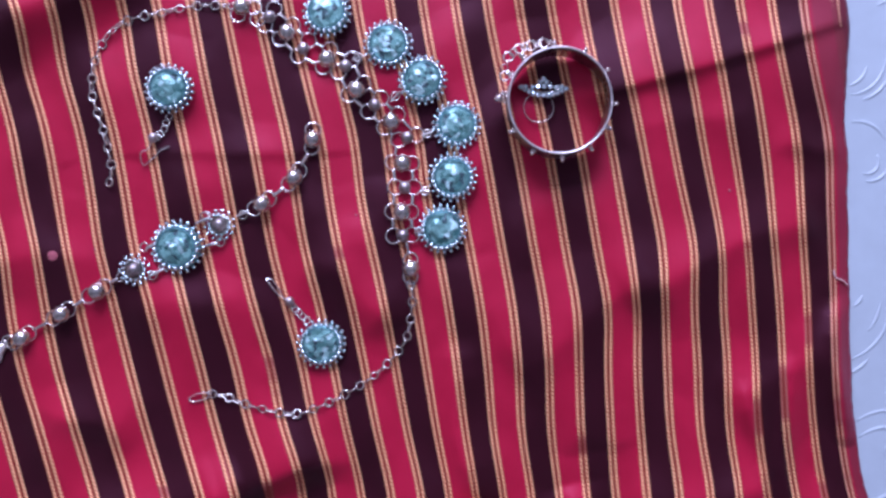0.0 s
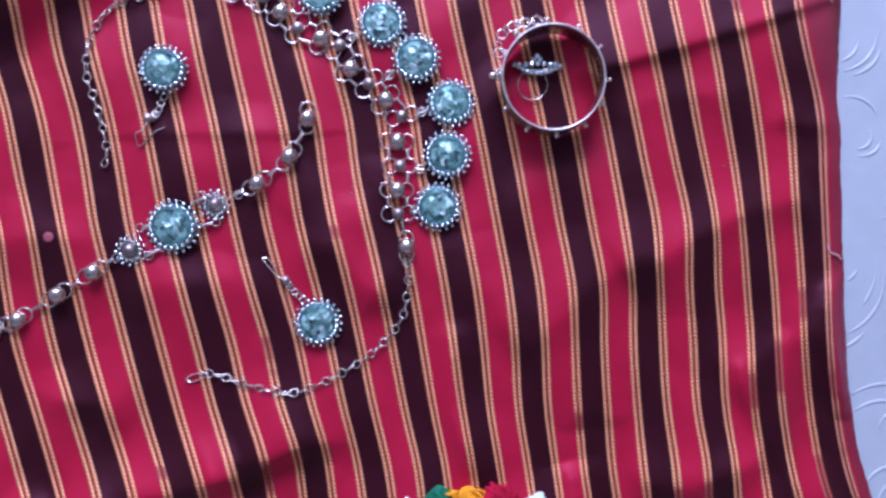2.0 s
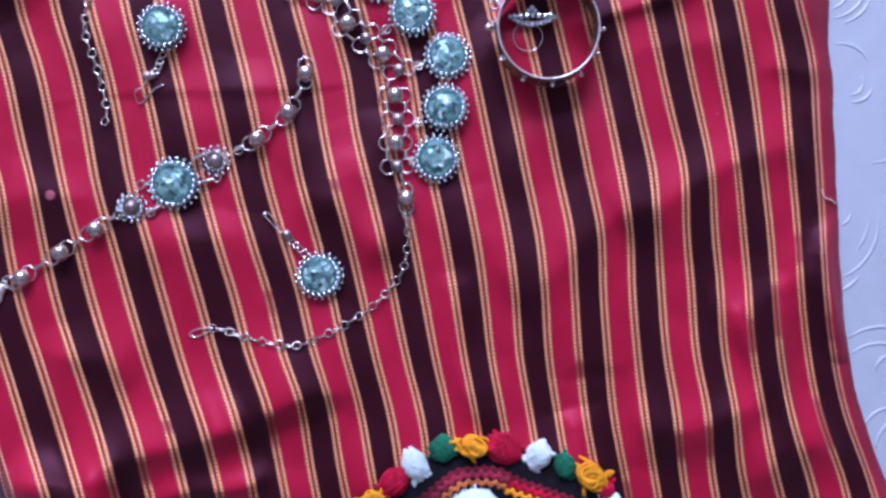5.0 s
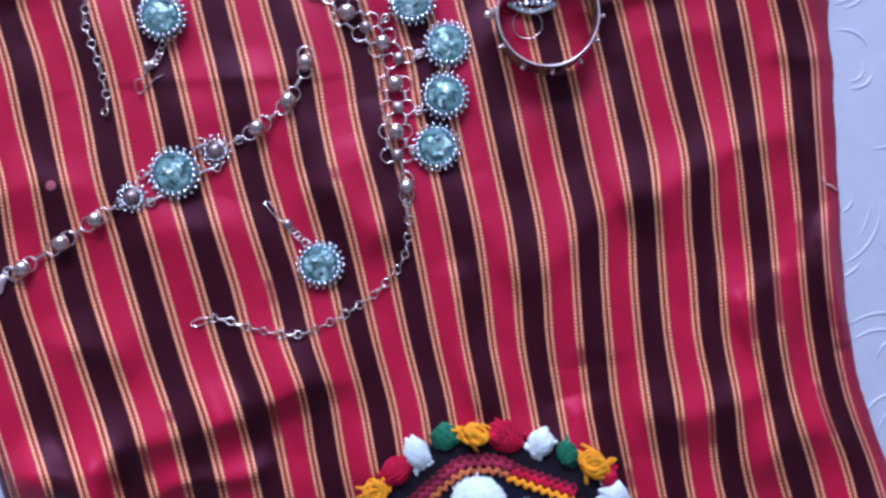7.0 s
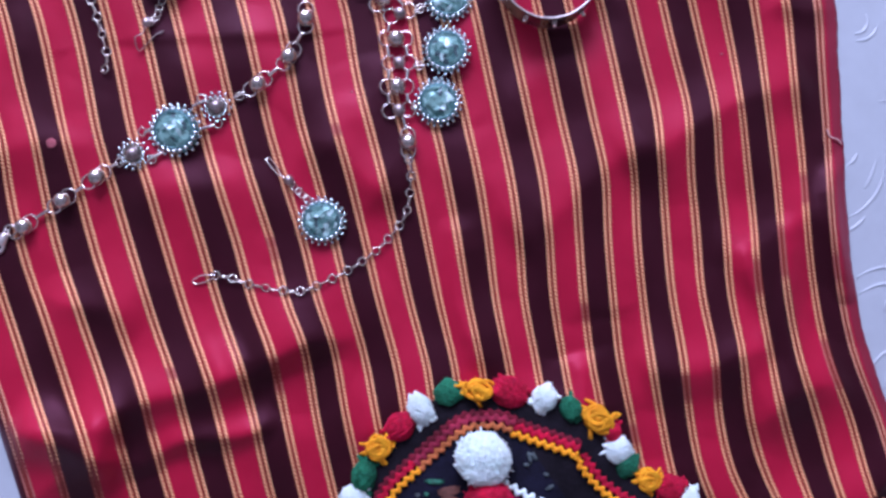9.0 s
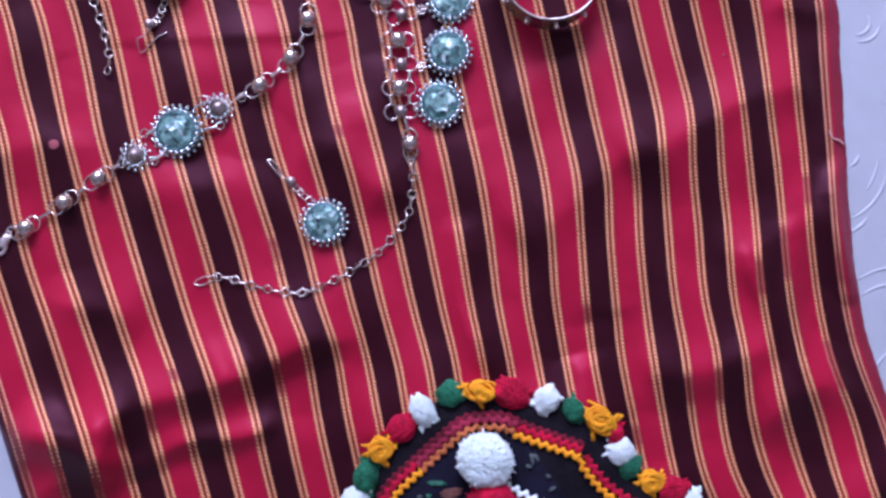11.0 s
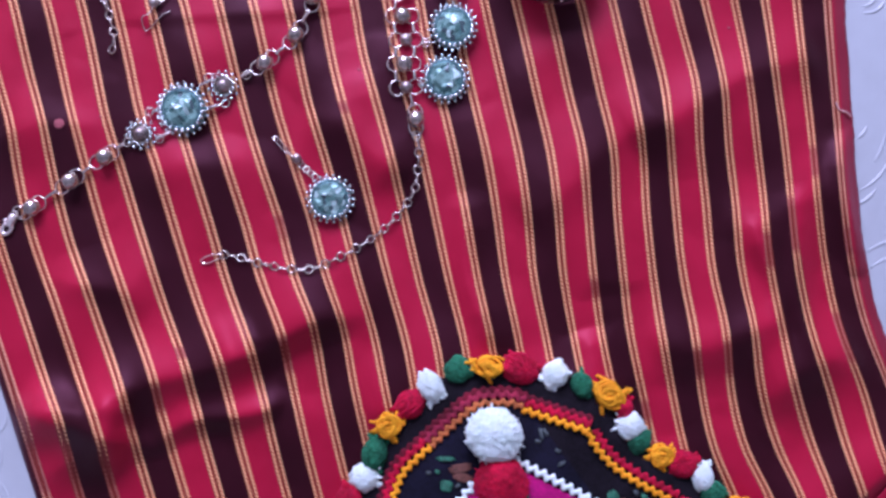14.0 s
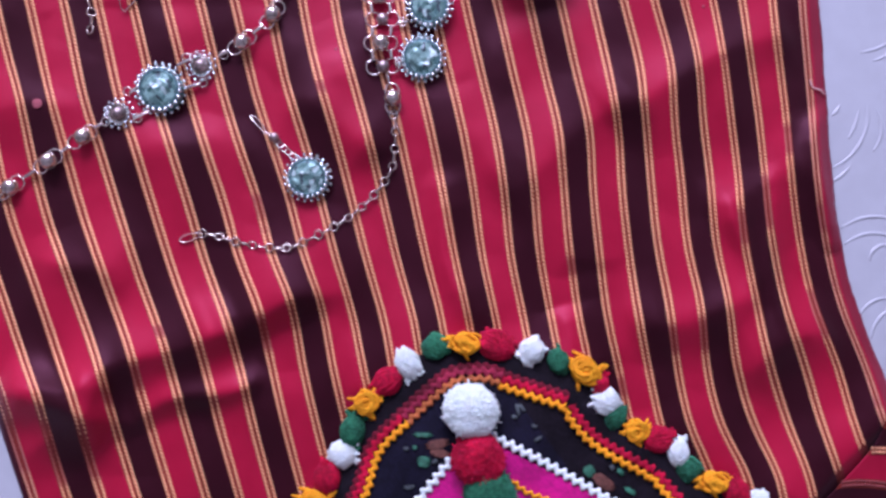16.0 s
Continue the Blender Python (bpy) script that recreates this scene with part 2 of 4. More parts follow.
# local pulls of the weave: warp line, depth, shift in mm
PULLS = ((16, -0.047, 3.37), (5, -0.155, 4.25), (19, -0.166, 3.25), (19, -0.009, 3.49), (0, 0.107, -3.69), (23, -0.21, 3.44),
         (24.6, 0.061, 2.52), (8, 0.061, 1.84), (13, -0.126, -1.71), (-2, -0.009, 2.91), (5, -0.085, 2.22), (9, -0.166, 2.18),
         (3, 0.107, -2.11), (19, -0.284, 5.7), (20, -0.085, 1.51), (13, -0.047, 1.15), (11, 0.061, 1.64), (10, 0.026, -1.91),
         (3, -0.19, 1.85), (1, -0.009, -1.99), (16, -0.166, -1.5), (20, -0.207, -1.99), (7, -0.009, -1.71), (0, -0.166, 1.37),
         (19, -0.243, -2.6), (8, 0.152, -2.33), (22, 0.026, -1.33), (21, 0.061, -1.7), (22, -0.009, -1.66), (14, -0.085, 1.15),
         (-2, -0.085, -1.49))
TERMS = [(i, j) for i in range(6) for j in range(6) if i + j <= 6][:26]


def across(u, y):
    """Where the warp line u lies at the depth y."""
    yy = np.clip(y, -0.29, 0.155)

    def f(q):
        a, b = (u - 10) / 14, (q + 0.08) / 0.24
        x = sum(c * a ** i * b ** j for c, (i, j) in zip(LAY, TERMS))
        return x + sum(0.001 * d * np.exp(-((u - u0) / 1.9) ** 2 - ((q - y0) / 0.03) ** 2) for u0, y0, d in PULLS)
    slope = (f(yy + 0.004) - f(yy - 0.004)) / 0.008
    return f(yy) + np.clip(slope, -0.5, 0.1) * (y - yy)


# folds: two ends in plan steps, height in mm, reach on the far and on the near side
FOLDS = (
    (1510, 32, 1065, 165, 1.4, 60, 12), (1510, 50, 1065, 185, 1.8, 75, 85), (1080, 160, 870, 215, 0.6, 60, 22),
    (1420, 395, 1130, 505, 2.7, 85, 48), (1150, 495, 930, 640, 2.6, 95, 56),
    (1330, 190, 1120, 240, 1.4, 50, 60), (1480, 250, 1380, 265, 1.2, 40, 30),
    (120, 290, 720, 250, 0.5, 36, 13), (560, 470, 700, 560, 2.0, 60, 45),
    (1440, 640, 1290, 690, 1.7, 70, 60), (1110, 765, 1010, 790, 0.7, 50, 24),
    (610, 822, 420, 845, 1.7, 60, 30), (1010, 965, 640, 985, 2.2, 95, 40), (150, 452, -40, 470, 1.4, 40, 55), (560, 830, 380, 880, 2.6, 70, 26), (400, 870, 150, 960, 3.4, 90, 34),
    (180, 955, -20, 985, 3.0, 80, 45), (450, 965, 270, 1012, 2.4, 34, 16), (250, 1015, 60, 1060, 2.0, 40, 30),
    (220, 780, 90, 720, 1.6, 70, 30), (1340, 880, 1150, 905, 3.0, 60, 52), (1470, 930, 1330, 985, 2.2, 70, 40),
    (1395, 1275, 1605, 1062, 3.0, 110, 10), (23, 956, 160, 1044, 4.6, 60, 40), (240, -75, -70, 30, 4.5, 60, 75), (400, 520, 250, 560, 1.2, 60, 50), (1010, 330, 900, 420, 1.0, 70, 60),
)
# folds that run with the stripes
PLEATS = ((800, 640, 830, 860, 2.0, 34, 26), (1480, 560, 1490, 770, 2.5, 22, 26), (1390, 660, 1400, 900, 1.6, 26, 20),
          (640, 400, 690, 560, 1.0, 40, 40), (1330, 700, 1350, 860, 1.4, 26, 20), (1000, 880, 1060, 980, 2.0, 40, 30))


def height_of(x, y):
    a, b = plan_of(x, y)
    h = np.zeros_like(a) + 0.0008
    for x0, y0, x1, y1, amp, far, near in FOLDS + PLEATS:
        dx, dy = x1 - x0, y1 - y0
        n = math.hypot(dx, dy)
        s = ((a - x0) * dx + (b - y0) * dy) / n / n
        d = ((a - x0) * -dy + (b - y0) * dx) / n
        if abs(dx) > abs(dy):
            d = d if dx > 0 else -d
        bow = (10 if near > 9 and x0 not in (1510, 1395) else 3) * np.sin(s * 5 + x0)
        d = d + bow
        w = np.where(d < 0, far, near)
        fade = np.clip(1 - np.maximum(np.maximum(-s, s - 1), 0) * n / 45, 0, 1)
        fade = fade * fade * (3 - 2 * fade) * np.clip(np.minimum(s + 0.3, 1.3 - s) / 0.45, 0, 1)
        h = h + 3.0 * amp * 0.001 * fade * np.exp(-np.abs(d / w) ** 1.6)
    h = h + 0.0010 * (np.sin(a / 63 + b / 41) + np.sin(b / 57 - a / 88 + 1.3) + 0.5 * np.sin(a / 29 - b / 37) + 0.7 * np.sin(b / 33 + a / 120 + 2 * np.sin(a / 140)))
    return np.maximum(h, 0.0002)


def build_cloth():
    us = np.linspace(0, 1, 290)
    ys = np.linspace(0.22, -0.40, 310)
    uu, yy = np.meshgrid(us, ys)
    side = np.clip((yy - 0.06) / 0.08, 0, 1)
    hem = 24.6 + 0.75 * side * side * (3 - 2 * side) + 0.02 * np.sin(yy * 140 + 1) + 0.012 * np.sin(yy * 610) * np.sin(yy * 47)
    uu = -4.32 + uu * (hem + 4.32)
    xx = across(uu, yy)
    zz = height_of(xx, yy)
    fall = np.clip(np.minimum(uu + 4.32, hem - uu) / 0.35, 0, 1)
    zz = zz * (0.35 + 0.65 * fall)
    k = 1 - zz / HIGH
    verts = np.stack([NADIR[0] + (xx - NADIR[0]) * k, NADIR[1] + (yy - NADIR[1]) * k, zz], -1).reshape(-1, 3)
    w = len(us)
    faces = [(r * w + c, (r + 1) * w + c, (r + 1) * w + c + 1, r * w + c + 1) for r in range(len(ys) - 1) for c in range(w - 1)]
    me = bpy.data.meshes.new("striped_cloth")
    me.from_pydata(verts.tolist(), [], faces)
    layer = me.uv_layers.new(name="weave")
    index = np.empty(len(me.loops), dtype=np.int32)
    me.loops.foreach_get("vertex_index", index)
    uv = np.stack([uu.ravel(), yy.ravel()], -1)[index]
    layer.data.foreach_set("uv", uv.ravel())
    me.materials.append(CLOTH)
    me.polygons.foreach_set("use_smooth", [True] * len(me.polygons))
    ob = new("striped_cloth", me)
    thick = ob.modifiers.new("thickness", "SOLIDIFY")
    thick.thickness, thick.offset = 0.0006, 1.0
    return tagged(ob, "crumpled red and dark plum striped cotton cloth with orange cords", "cloth")


cloth = build_cloth()


# painted fold shade on cords: place across, first and last depth, in plan steps
SHADED_RUNS = ((1390, 644, 743), (1347, 704, 770), (1428, 555, 612), (1484, 702, 752), (1026, 770, 806), (96, 1022, 1133), (151, 1051, 1124), (28, 1011, 1106), (1208, 904, 957), (1263, 894, 956), (1468, 850, 943), (1109, 988, 1028), (344, 896, 967), (249, 927, 973), (480, 851, 912), (182, 969, 1000), (1539, 1145, 1176), (1485, 1182, 1203))


def shade_of(uu, yy):
    xx = across(uu, yy)
    a, b = plan_of(xx, yy)
    dulled = np.zeros_like(a)
    for mid, first, last in SHADED_RUNS:
        near = np.abs(a - mid - 0.22 * (b - (first + last) / 2)) < 20
        run = np.clip(np.minimum(b - first, last - b) / 14 + 0.4, 0, 1)
        dulled = np.maximum(dulled, near * run)
    return dulled


def build_cords():
    """Two twisted cords along every band's edge, each a raised, stitched rib."""
    n, lanes = 1000, (-1.0, -0.55, 0.0, 0.55, 1.0)
    faces = [(r * 5 + c, (r + 1) * 5 + c, (r + 1) * 5 + c + 1, r * 5 + c + 1) for r in range(n - 1) for c in range(4)]
    for k in range(-4, 26):
        ys = np.linspace(0.219, 0.135 if k == 25 else -0.399, n)
        for side in (-1, 1):
            q = np.array(lanes)[None, :]
            yy = np.repeat(ys[:, None], 5, 1)
            twist = 0.5 + 0.5 * np.sin(yy * 2350 + (side * 0.088 + q * 0.06) * 30)
            near = side * 0.088 + q * (0.054 + 0.014 * twist)
            uu = k + near
            xx = across(uu, yy)
            # mask of the painted fold shade; it also lowers the cord a little
            wear_shade = shade_of(k + 0.0 * yy, yy)
            zz = height_of(xx, yy) * np.where((uu < -3.97) | (uu > 24.25), 0.8, 1.0) + 0.0005 + 0.0010 * (1 - q * q) * (0.5 + 0.5 * twist) * (1 - 0.4 * wear_shade) - 0.0003 * q * q
            f = 1 - zz / HIGH
            verts = np.stack([NADIR[0] + (xx - NADIR[0]) * f, NADIR[1] + (yy - NADIR[1]) * f, zz], -1).reshape(-1, 3)
            me = bpy.data.meshes.new("cord")
            me.from_pydata(verts.tolist(), [], faces)
            layer = me.uv_layers.new(name="weave")
            index = np.empty(len(me.loops), dtype=np.int32)
            me.loops.foreach_get("vertex_index", index)
            layer.data.foreach_set("uv", np.stack([uu.ravel(), yy.ravel()], -1)[index].ravel())
            layer = me.uv_layers.new(name="wear_shade")
            layer.data.foreach_set("uv", np.stack([wear_shade.ravel(), wear_shade.ravel()], -1)[index].ravel())
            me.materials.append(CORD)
            me.polygons.foreach_set("use_smooth", [True] * len(me.polygons))
            ob = new("cord", me)
            ob.parent = cloth
            if k == -4 and side == -1:
                tagged(ob, "twisted orange cord woven into the cloth")


build_cords()


def rest(a, b, z=0.0):
    """A place on the cloth, z above it."""
    p = at(a, b)
    return at(a, b, z + 0.0006 + float(height_of(np.array(p.x), np.array(p.y))))


# ---- the room ----
def box(name, lo, hi, mat, label="", kind="structure", bevel=0.0):
    bm = bmesh.new()
    bmesh.ops.create_cube(bm, size=1.0)
    for v in bm.verts:
        v.co = Vector([lo[i] + (v.co[i] + 0.5) * (hi[i] - lo[i]) for i in range(3)])
    if bevel:
        bmesh.ops.bevel(bm, geom=bm.edges[:], offset=bevel, segments=2, affect="EDGES")
    return tagged(new(name, mesh_of(name, bm, mat, False)), label, kind=kind)


floor = box("floor", (-1.7, -1.7, -0.06), (1.7, 2.7, -0.0006), SHEET, "white vinyl covering embossed with curling scrolls")
box("ceiling", (-1.7, -1.7, 2.6), (1.7, 2.7, 2.7), WHITE_PAINT, "plain white ceiling")
box("wall_south", (-1.7, -1.8, -0.06), (1.7, -1.7, 2.7), PAINT, "plain white wall")
box("wall_east", (1.7, -1.8, -0.06), (1.8, 2.8, 2.7), PAINT, "plain white wall")
box("wall_west", (-1.8, -1.8, -0.06), (-1.7, 2.8, 2.7), PAINT, "plain white wall")
# the north wall leaves an opening for the window
box("wall_north_left", (-1.7, 2.7, -0.06), (-1.25, 2.8, 2.7), PAINT, "plain white wall beside the window")
box("wall_north_right", (0.75, 2.7, -0.06), (1.7, 2.8, 2.7), PAINT, "plain white wall beside the window")
box("wall_north_below", (-1.25, 2.7, -0.06), (0.75, 2.8, 0.8), PAINT, "plain white wall below the window")
box("wall_north_above", (-1.25, 2.7, 2.3), (0.75, 2.8, 2.7), PAINT, "plain white wall above the window")
window = tagged(new("window_1"), "white framed window that lets daylight in", "window", kind="structure")
window.location = (-0.25, 2.75, 0.8)
for lo, hi in (((-1.25, 2.72, 0.8), (-1.2, 2.78, 2.3)), ((0.7, 2.72, 0.8), (0.75, 2.78, 2.3)), ((-1.2, 2.72, 0.8), (0.7, 2.78, 0.85)),
               ((-1.2, 2.72, 2.25), (0.7, 2.78, 2.3)), ((-0.275, 2.72, 0.85), (-0.225, 2.78, 2.25))):
    bm = bmesh.new()
    bmesh.ops.create_cube(bm, size=1.0)
    for v in bm.verts:
        v.co = Vector([lo[i] + (v.co[i] + 0.5) * (hi[i] - lo[i]) for i in range(3)])
    part("window_frame", mesh_of("window_frame", bm, PAINT, False), window)

# ---- embossed scrolls of the covering ----
def build_scrolls():
    rng = random.Random(5)
    bm = bmesh.new()
    # centre, radius, first and last bearing of the curls beside the cloth's edge
    curls = [(1495, 115, 38, 81, 2), (1500, 102, 68, 87, 0), (1512, 114, 65, 80, 15), (1517, 268, 52, -105, -20), (1531, 288, 22, -34, 113),
             (1538, 288, 34, 105, 10), (1540, -36, 48, 80, 30), (1569, 315, 117, 92, 50), (1584, 390, 58, 87, 30)]
    curls += [(1495, 513, 32, 67, 15), (1469, 533, 109, 72, -10), (1440, 500, 128, 42, 15), (1538, 565, 60, 48, -38), (1480, 586, 77, 74, 40),
              (1574, 822, 98, -128, -50), (1570, 833, 79, -131, -50), (1590, 806, 29, -177, -60), (1584, 921, 50, -166, -60), (1616, 947, 60, -176, -90)]
    for row in range(18):
        a, b = 1672 + rng.uniform(-15, 15), -90 + row * 84
        spin = rng.uniform(0, 360)
        for lane in range(2):
            curls.append((a, b, 26 + 17 * lane, spin, spin + rng.uniform(110, 220)))
    for row in range(5):
        a, b = -70 + rng.uniform(-20, 10), 960 + row * 75
        spin = rng.uniform(0, 360)
        for lane in range(2):
            curls.append((a, b, 24 + 18 * lane, spin, spin + rng.uniform(110, 220)))
    for a, b, r, first, last in curls:
        pts, size = [], []
        for i in range(23):
            s = i / 22
            ang = radians(first + (last - first) * s)
            q = r * (1 - 0.05 * s)
            pts.append(at(a + q * math.cos(ang), b + q * math.sin(ang), -0.00175))
            size.append(0.55 + 0.45 * math.sin(math.pi * min(1, s * 0.9 + 0.08)) ** 0.6)
        tube_bm(bm, pts, 0.0017, 16, size)
    ob = part("embossed_scroll", mesh_of("embossed_scroll", bm, SHEET), floor, None, "raised white scrolls pressed into the vinyl")
    return tagged(ob, kind="stuff")


build_scrolls()

# ---- jewellery pieces ----
U = UNIT
RING = mesh_of("ring", ring_bm(bmesh.new(), 13.2 * U, 1.5 * U, 1.0, 24, 6), SILVER)
LONG_RING = mesh_of("long_ring", ring_bm(bmesh.new(), 12.5 * U, 1.7 * U, 1.15, 20, 6), SILVER)
LINK = mesh_of("link", ring_bm(bmesh.new(), 7.2 * U, 1.5 * U, 1.05, 14, 6), DULL)
EDGE_LINK = mesh_of("edge_link", ring_bm(bmesh.new(), 4.0 * U, 1.45 * U, 2.35, 12, 6), DULL)


def bead_mesh(name, r, mat):
    bm = ball_bm(bmesh.new(), r, 0.92, 18, 12)
    ring_bm(bm, r * 0.99, r * 0.07, 1.0, 18, 5)
    return mesh_of(name, bm, mat)


BIG_BEAD = bead_mesh("big_bead", 14.5 * U, DULL)
SMALL_BEAD = bead_mesh("small_bead", 10.5 * U, TAUPE)
TINY = mesh_of("tiny_ball", ball_bm(bmesh.new(), 3.2 * U, 1.0, 10, 7), BEAD_SILVER)
TINY_INNER = mesh_of("tiny_ball_inner", ball_bm(bmesh.new(), 4.0 * U, 1.0, 10, 7), BEAD_SILVER)
BAR = mesh_of("bar", tube_bm(bmesh.new(), [(-0.5, 0, 0), (-0.3, 0, 0.0), (0.3, 0, 0), (0.5, 0, 0)], 1.0, 8, (0.7, 1, 1, 0.7)), SILVER)


def setting_mesh(R, mat=TEAL_METAL):
    """A turned dish with a raised collar that holds the stone."""
    bm = bmesh.new()
    prof = ((0.0, 0.10), (0.62, 0.10), (0.70, 0.14), (0.72, 0.34), (0.76, 0.36), (0.79, 0.28), (0.92, 0.20), (0.97, 0.12), (0.94, 0.0), (0.0, 0.0))
    n, prev = 40, None
    for r, z in prof:
        loop = [bm.verts.new((R * max(r, 0.002) * math.cos(2 * math.pi * i / n), R * max(r, 0.002) * math.sin(2 * math.pi * i / n), R * z)) for i in range(n)]
        if prev:
            for i in range(n):
                bm.faces.new((prev[i], loop[i], loop[(i + 1) % n], prev[(i + 1) % n])[::-1])
        prev = loop
    return mesh_of("setting", bm, mat)


def facet_mesh(name, R, mat, heights, radii, n, twist=0.5):
    """A cut stone: rows of flat facets, each row turned against the last."""
    bm = bmesh.new()
    prev = None
    for k, (r, z) in enumerate(zip(radii, heights)):
        loop = [bm.verts.new((R * r * math.cos(2 * math.pi * (i + twist * k) / n), R * r * math.sin(2 * math.pi * (i + twist * k) / n), R * z)) for i in range(n)]
        if prev:
            for i in range(n):
                bm.faces.new((prev[i], prev[(i + 1) % n], loop[i]))
                bm.faces.new((prev[(i + 1) % n], loop[(i + 1) % n], loop[i]))
        else:
            bm.faces.new(loop[::-1])
        prev = loop
    bm.faces.new(prev)
    return mesh_of(name, bm, mat, False)


def crackle_mesh(name, R, mat, seed):
    """A shallow dome of many uneven flat chips."""
    rng = random.Random(seed)
    bm = bmesh.new()
    rows = ((0.76, 0.12, 18), (0.76, 0.33, 18), (0.62, 0.38, 13), (0.42, 0.44, 9), (0.20, 0.47, 5))
    prev = None
    for k, (r, z, n) in enumerate(rows):
        shake = 0.0 if k < 2 else 1.0
        turn = rng.uniform(0, 6.28) if k > 1 else 0.0
        loop = []
        for i in range(n):
            a = turn + 2 * math.pi * (i + shake * rng.uniform(-0.25, 0.25)) / n
            q = r + shake * rng.uniform(-0.05, 0.05)
            loop.append(bm.verts.new((R * q * math.cos(a), R * q * math.sin(a), R * (z + shake * rng.uniform(-0.07, 0.05)))))
        if prev:
            edges = [bm.edges.get((p[i], p[(i + 1) % len(p)])) or bm.edges.new((p[i], p[(i + 1) % len(p)])) for p in (prev, loop) for i in range(len(p))]
            bmesh.ops.bridge_loops(bm, edges=edges)
        prev = loop
    bm.faces.new(prev)
    bmesh.ops.triangulate(bm, faces=bm.faces[:])
    bmesh.ops.recalc_face_normals(bm, faces=bm.faces[:])
    return mesh_of(name, bm, mat, False)


R_MED = 38.5 * U
SETTING = setting_mesh(R_MED)
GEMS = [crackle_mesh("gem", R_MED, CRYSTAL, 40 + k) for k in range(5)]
SETTING_S = setting_mesh(20.5 * U, DULL)
GEM_S = bead_mesh("small_stone", 12.0 * U, TAUPE)


def medallion(parent, a, b, z=0.001, spin=0.0, tilt=(0, 0), label="", scale=1.0):
    p = rest(a, b, 0.0)
    p.z += z
    m = pose(p.x, p.y, p.z, tilt[0], tilt[1], spin) @ Matrix.Scale(scale, 4)
    setting = part("medallion", SETTING, parent, m, label or "round aqua crystal in a teal setting edged with silver balls")
    def sub(name, me, local):
        ob = new(name, me)
        ob.parent = setting
        ob.matrix_basis = local
        return ob
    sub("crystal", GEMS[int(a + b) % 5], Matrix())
    n = 22
    for i in range(n):
        ang = 2 * math.pi * i / n
        sub("silver_ball", TINY_INNER, Matrix.Translation((R_MED * 0.88 * math.cos(ang), R_MED * 0.88 * math.sin(ang), R_MED * 0.30)))
        ang += math.pi / n
        sub("silver_ball", TINY, Matrix.Translation((R_MED * 1.08 * math.cos(ang), R_MED * 1.08 * math.sin(ang), R_MED * 0.16)))
    return setting


def small_medallion(parent, a, b, spin=0.0):
    p = rest(a, b, 0.0)
    setting = part("small_medallion", SETTING_S, parent, pose(p.x, p.y, p.z + 0.0008, 0, 0, spin), "small silver rosette edged with silver balls")
    def sub(name, me, local):
        ob = new(name, me)
        ob.parent = setting
        ob.matrix_basis = local
    sub("rosette_bead", GEM_S, Matrix.Translation((0, 0, 19 * U * 0.34)))
    for i in range(13):
        ang = 2 * math.pi * i / 13
        sub("silver_ball", TINY, Matrix.Translation((20.5 * U * 0.92 * math.cos(ang), 20.5 * U * 0.92 * math.sin(ang), 19 * U * 0.30)))
        ang += math.pi / 13
        sub("silver_ball", TINY, Matrix.Translation((20.5 * U * 1.27 * math.cos(ang), 20.5 * U * 1.27 * math.sin(ang), 19 * U * 0.16)))
    return setting


def bar_between(parent, p, q, r=2.0, name="bar_link"):
    d = q - p
    m = turn_to((p + q) / 2, d)
    m = m @ Matrix.Diagonal((d.length, r * U, r * U, 1))
    return part(name, BAR, parent, m)


def chain(parent, points, step=15.6, lift=0.0012):
    pts = curve_points(points, step)
    for i in range(len(pts)):
        j, k = max(i - 1, 0), min(i + 1, len(pts) - 1)
        d = at(*pts[k]) - at(*pts[j])
        p = rest(*pts[i], lift)
        if i % 2 == 0:
            part("chain_link", LINK, parent, turn_to(p, d, (0.55 * math.sin(i * 1.7), 0.5 * math.cos(i * 2.3), 1)))
        else:
            side = Vector((0, 0, 1)).cross(d)
            part("chain_link", EDGE_LINK, parent, turn_to(p + Vector((0, 0, 0.0004)), d, side + Vector((0, 0, 0.35 * d.length * math.sin(i)))))


def wire(parent, points, r, name="wire_hook", label="bent silver ear wire"):
    bm = tube_bm(bmesh.new(), [Vector(p) for p in curve_points([tuple(rest(a, b, z)) for a, b, z in points], 0.0006)], r, 6)
    return part(name, mesh_of(name, bm, SILVER), parent, None, label)


# ---- necklace ----
necklace = thing("necklace", rest(600, 300), "silver bead and ring necklace with aqua crystal medallions on cloth", "necklace")
BEADS = ((427, 10, 1), (477, 29, 0), (507, 56, 1), (537, 85, 0), (578, 103, 1), (611, 116, 0), (630, 157, 1), (663, 185, 0),
         (692, 214, 1), (721, 243, 0), (712, 288, 1), (716, 331, 0), (711, 374, 1), (713, 416, 0))
sides = []
for i, (a, b, big) in enumerate(BEADS):
    a0, b0, _ = BEADS[max(i - 1, 0)]
    a1, b1, _ = BEADS[min(i + 1, len(BEADS) - 1)]
    n = math.hypot(a1 - a0, b1 - b0)
    dx, dy = (a1 - a0) / n, (b1 - b0) / n
    p = rest(a, b, 0.0042 if big else 0.003)
    part("bead", BIG_BEAD if big else SMALL_BEAD, necklace, pose(*p), "round dull silver bead" if i == 0 else "")
    pair = []
    for s in (-1, 1):
        q = rest(a - dy * 16.5 * s, b + dx * 16.5 * s, 0.0016)
        part("ring", RING, necklace, turn_to(q, at(a1, b1) - at(a0, b0), (0.12 * s, 0.1 * math.sin(i * 3 + s), 1)))
        pair.append((a - dy * 16.5 * s, b + dx * 16.5 * s, dx, dy))
    sides.append(pair)
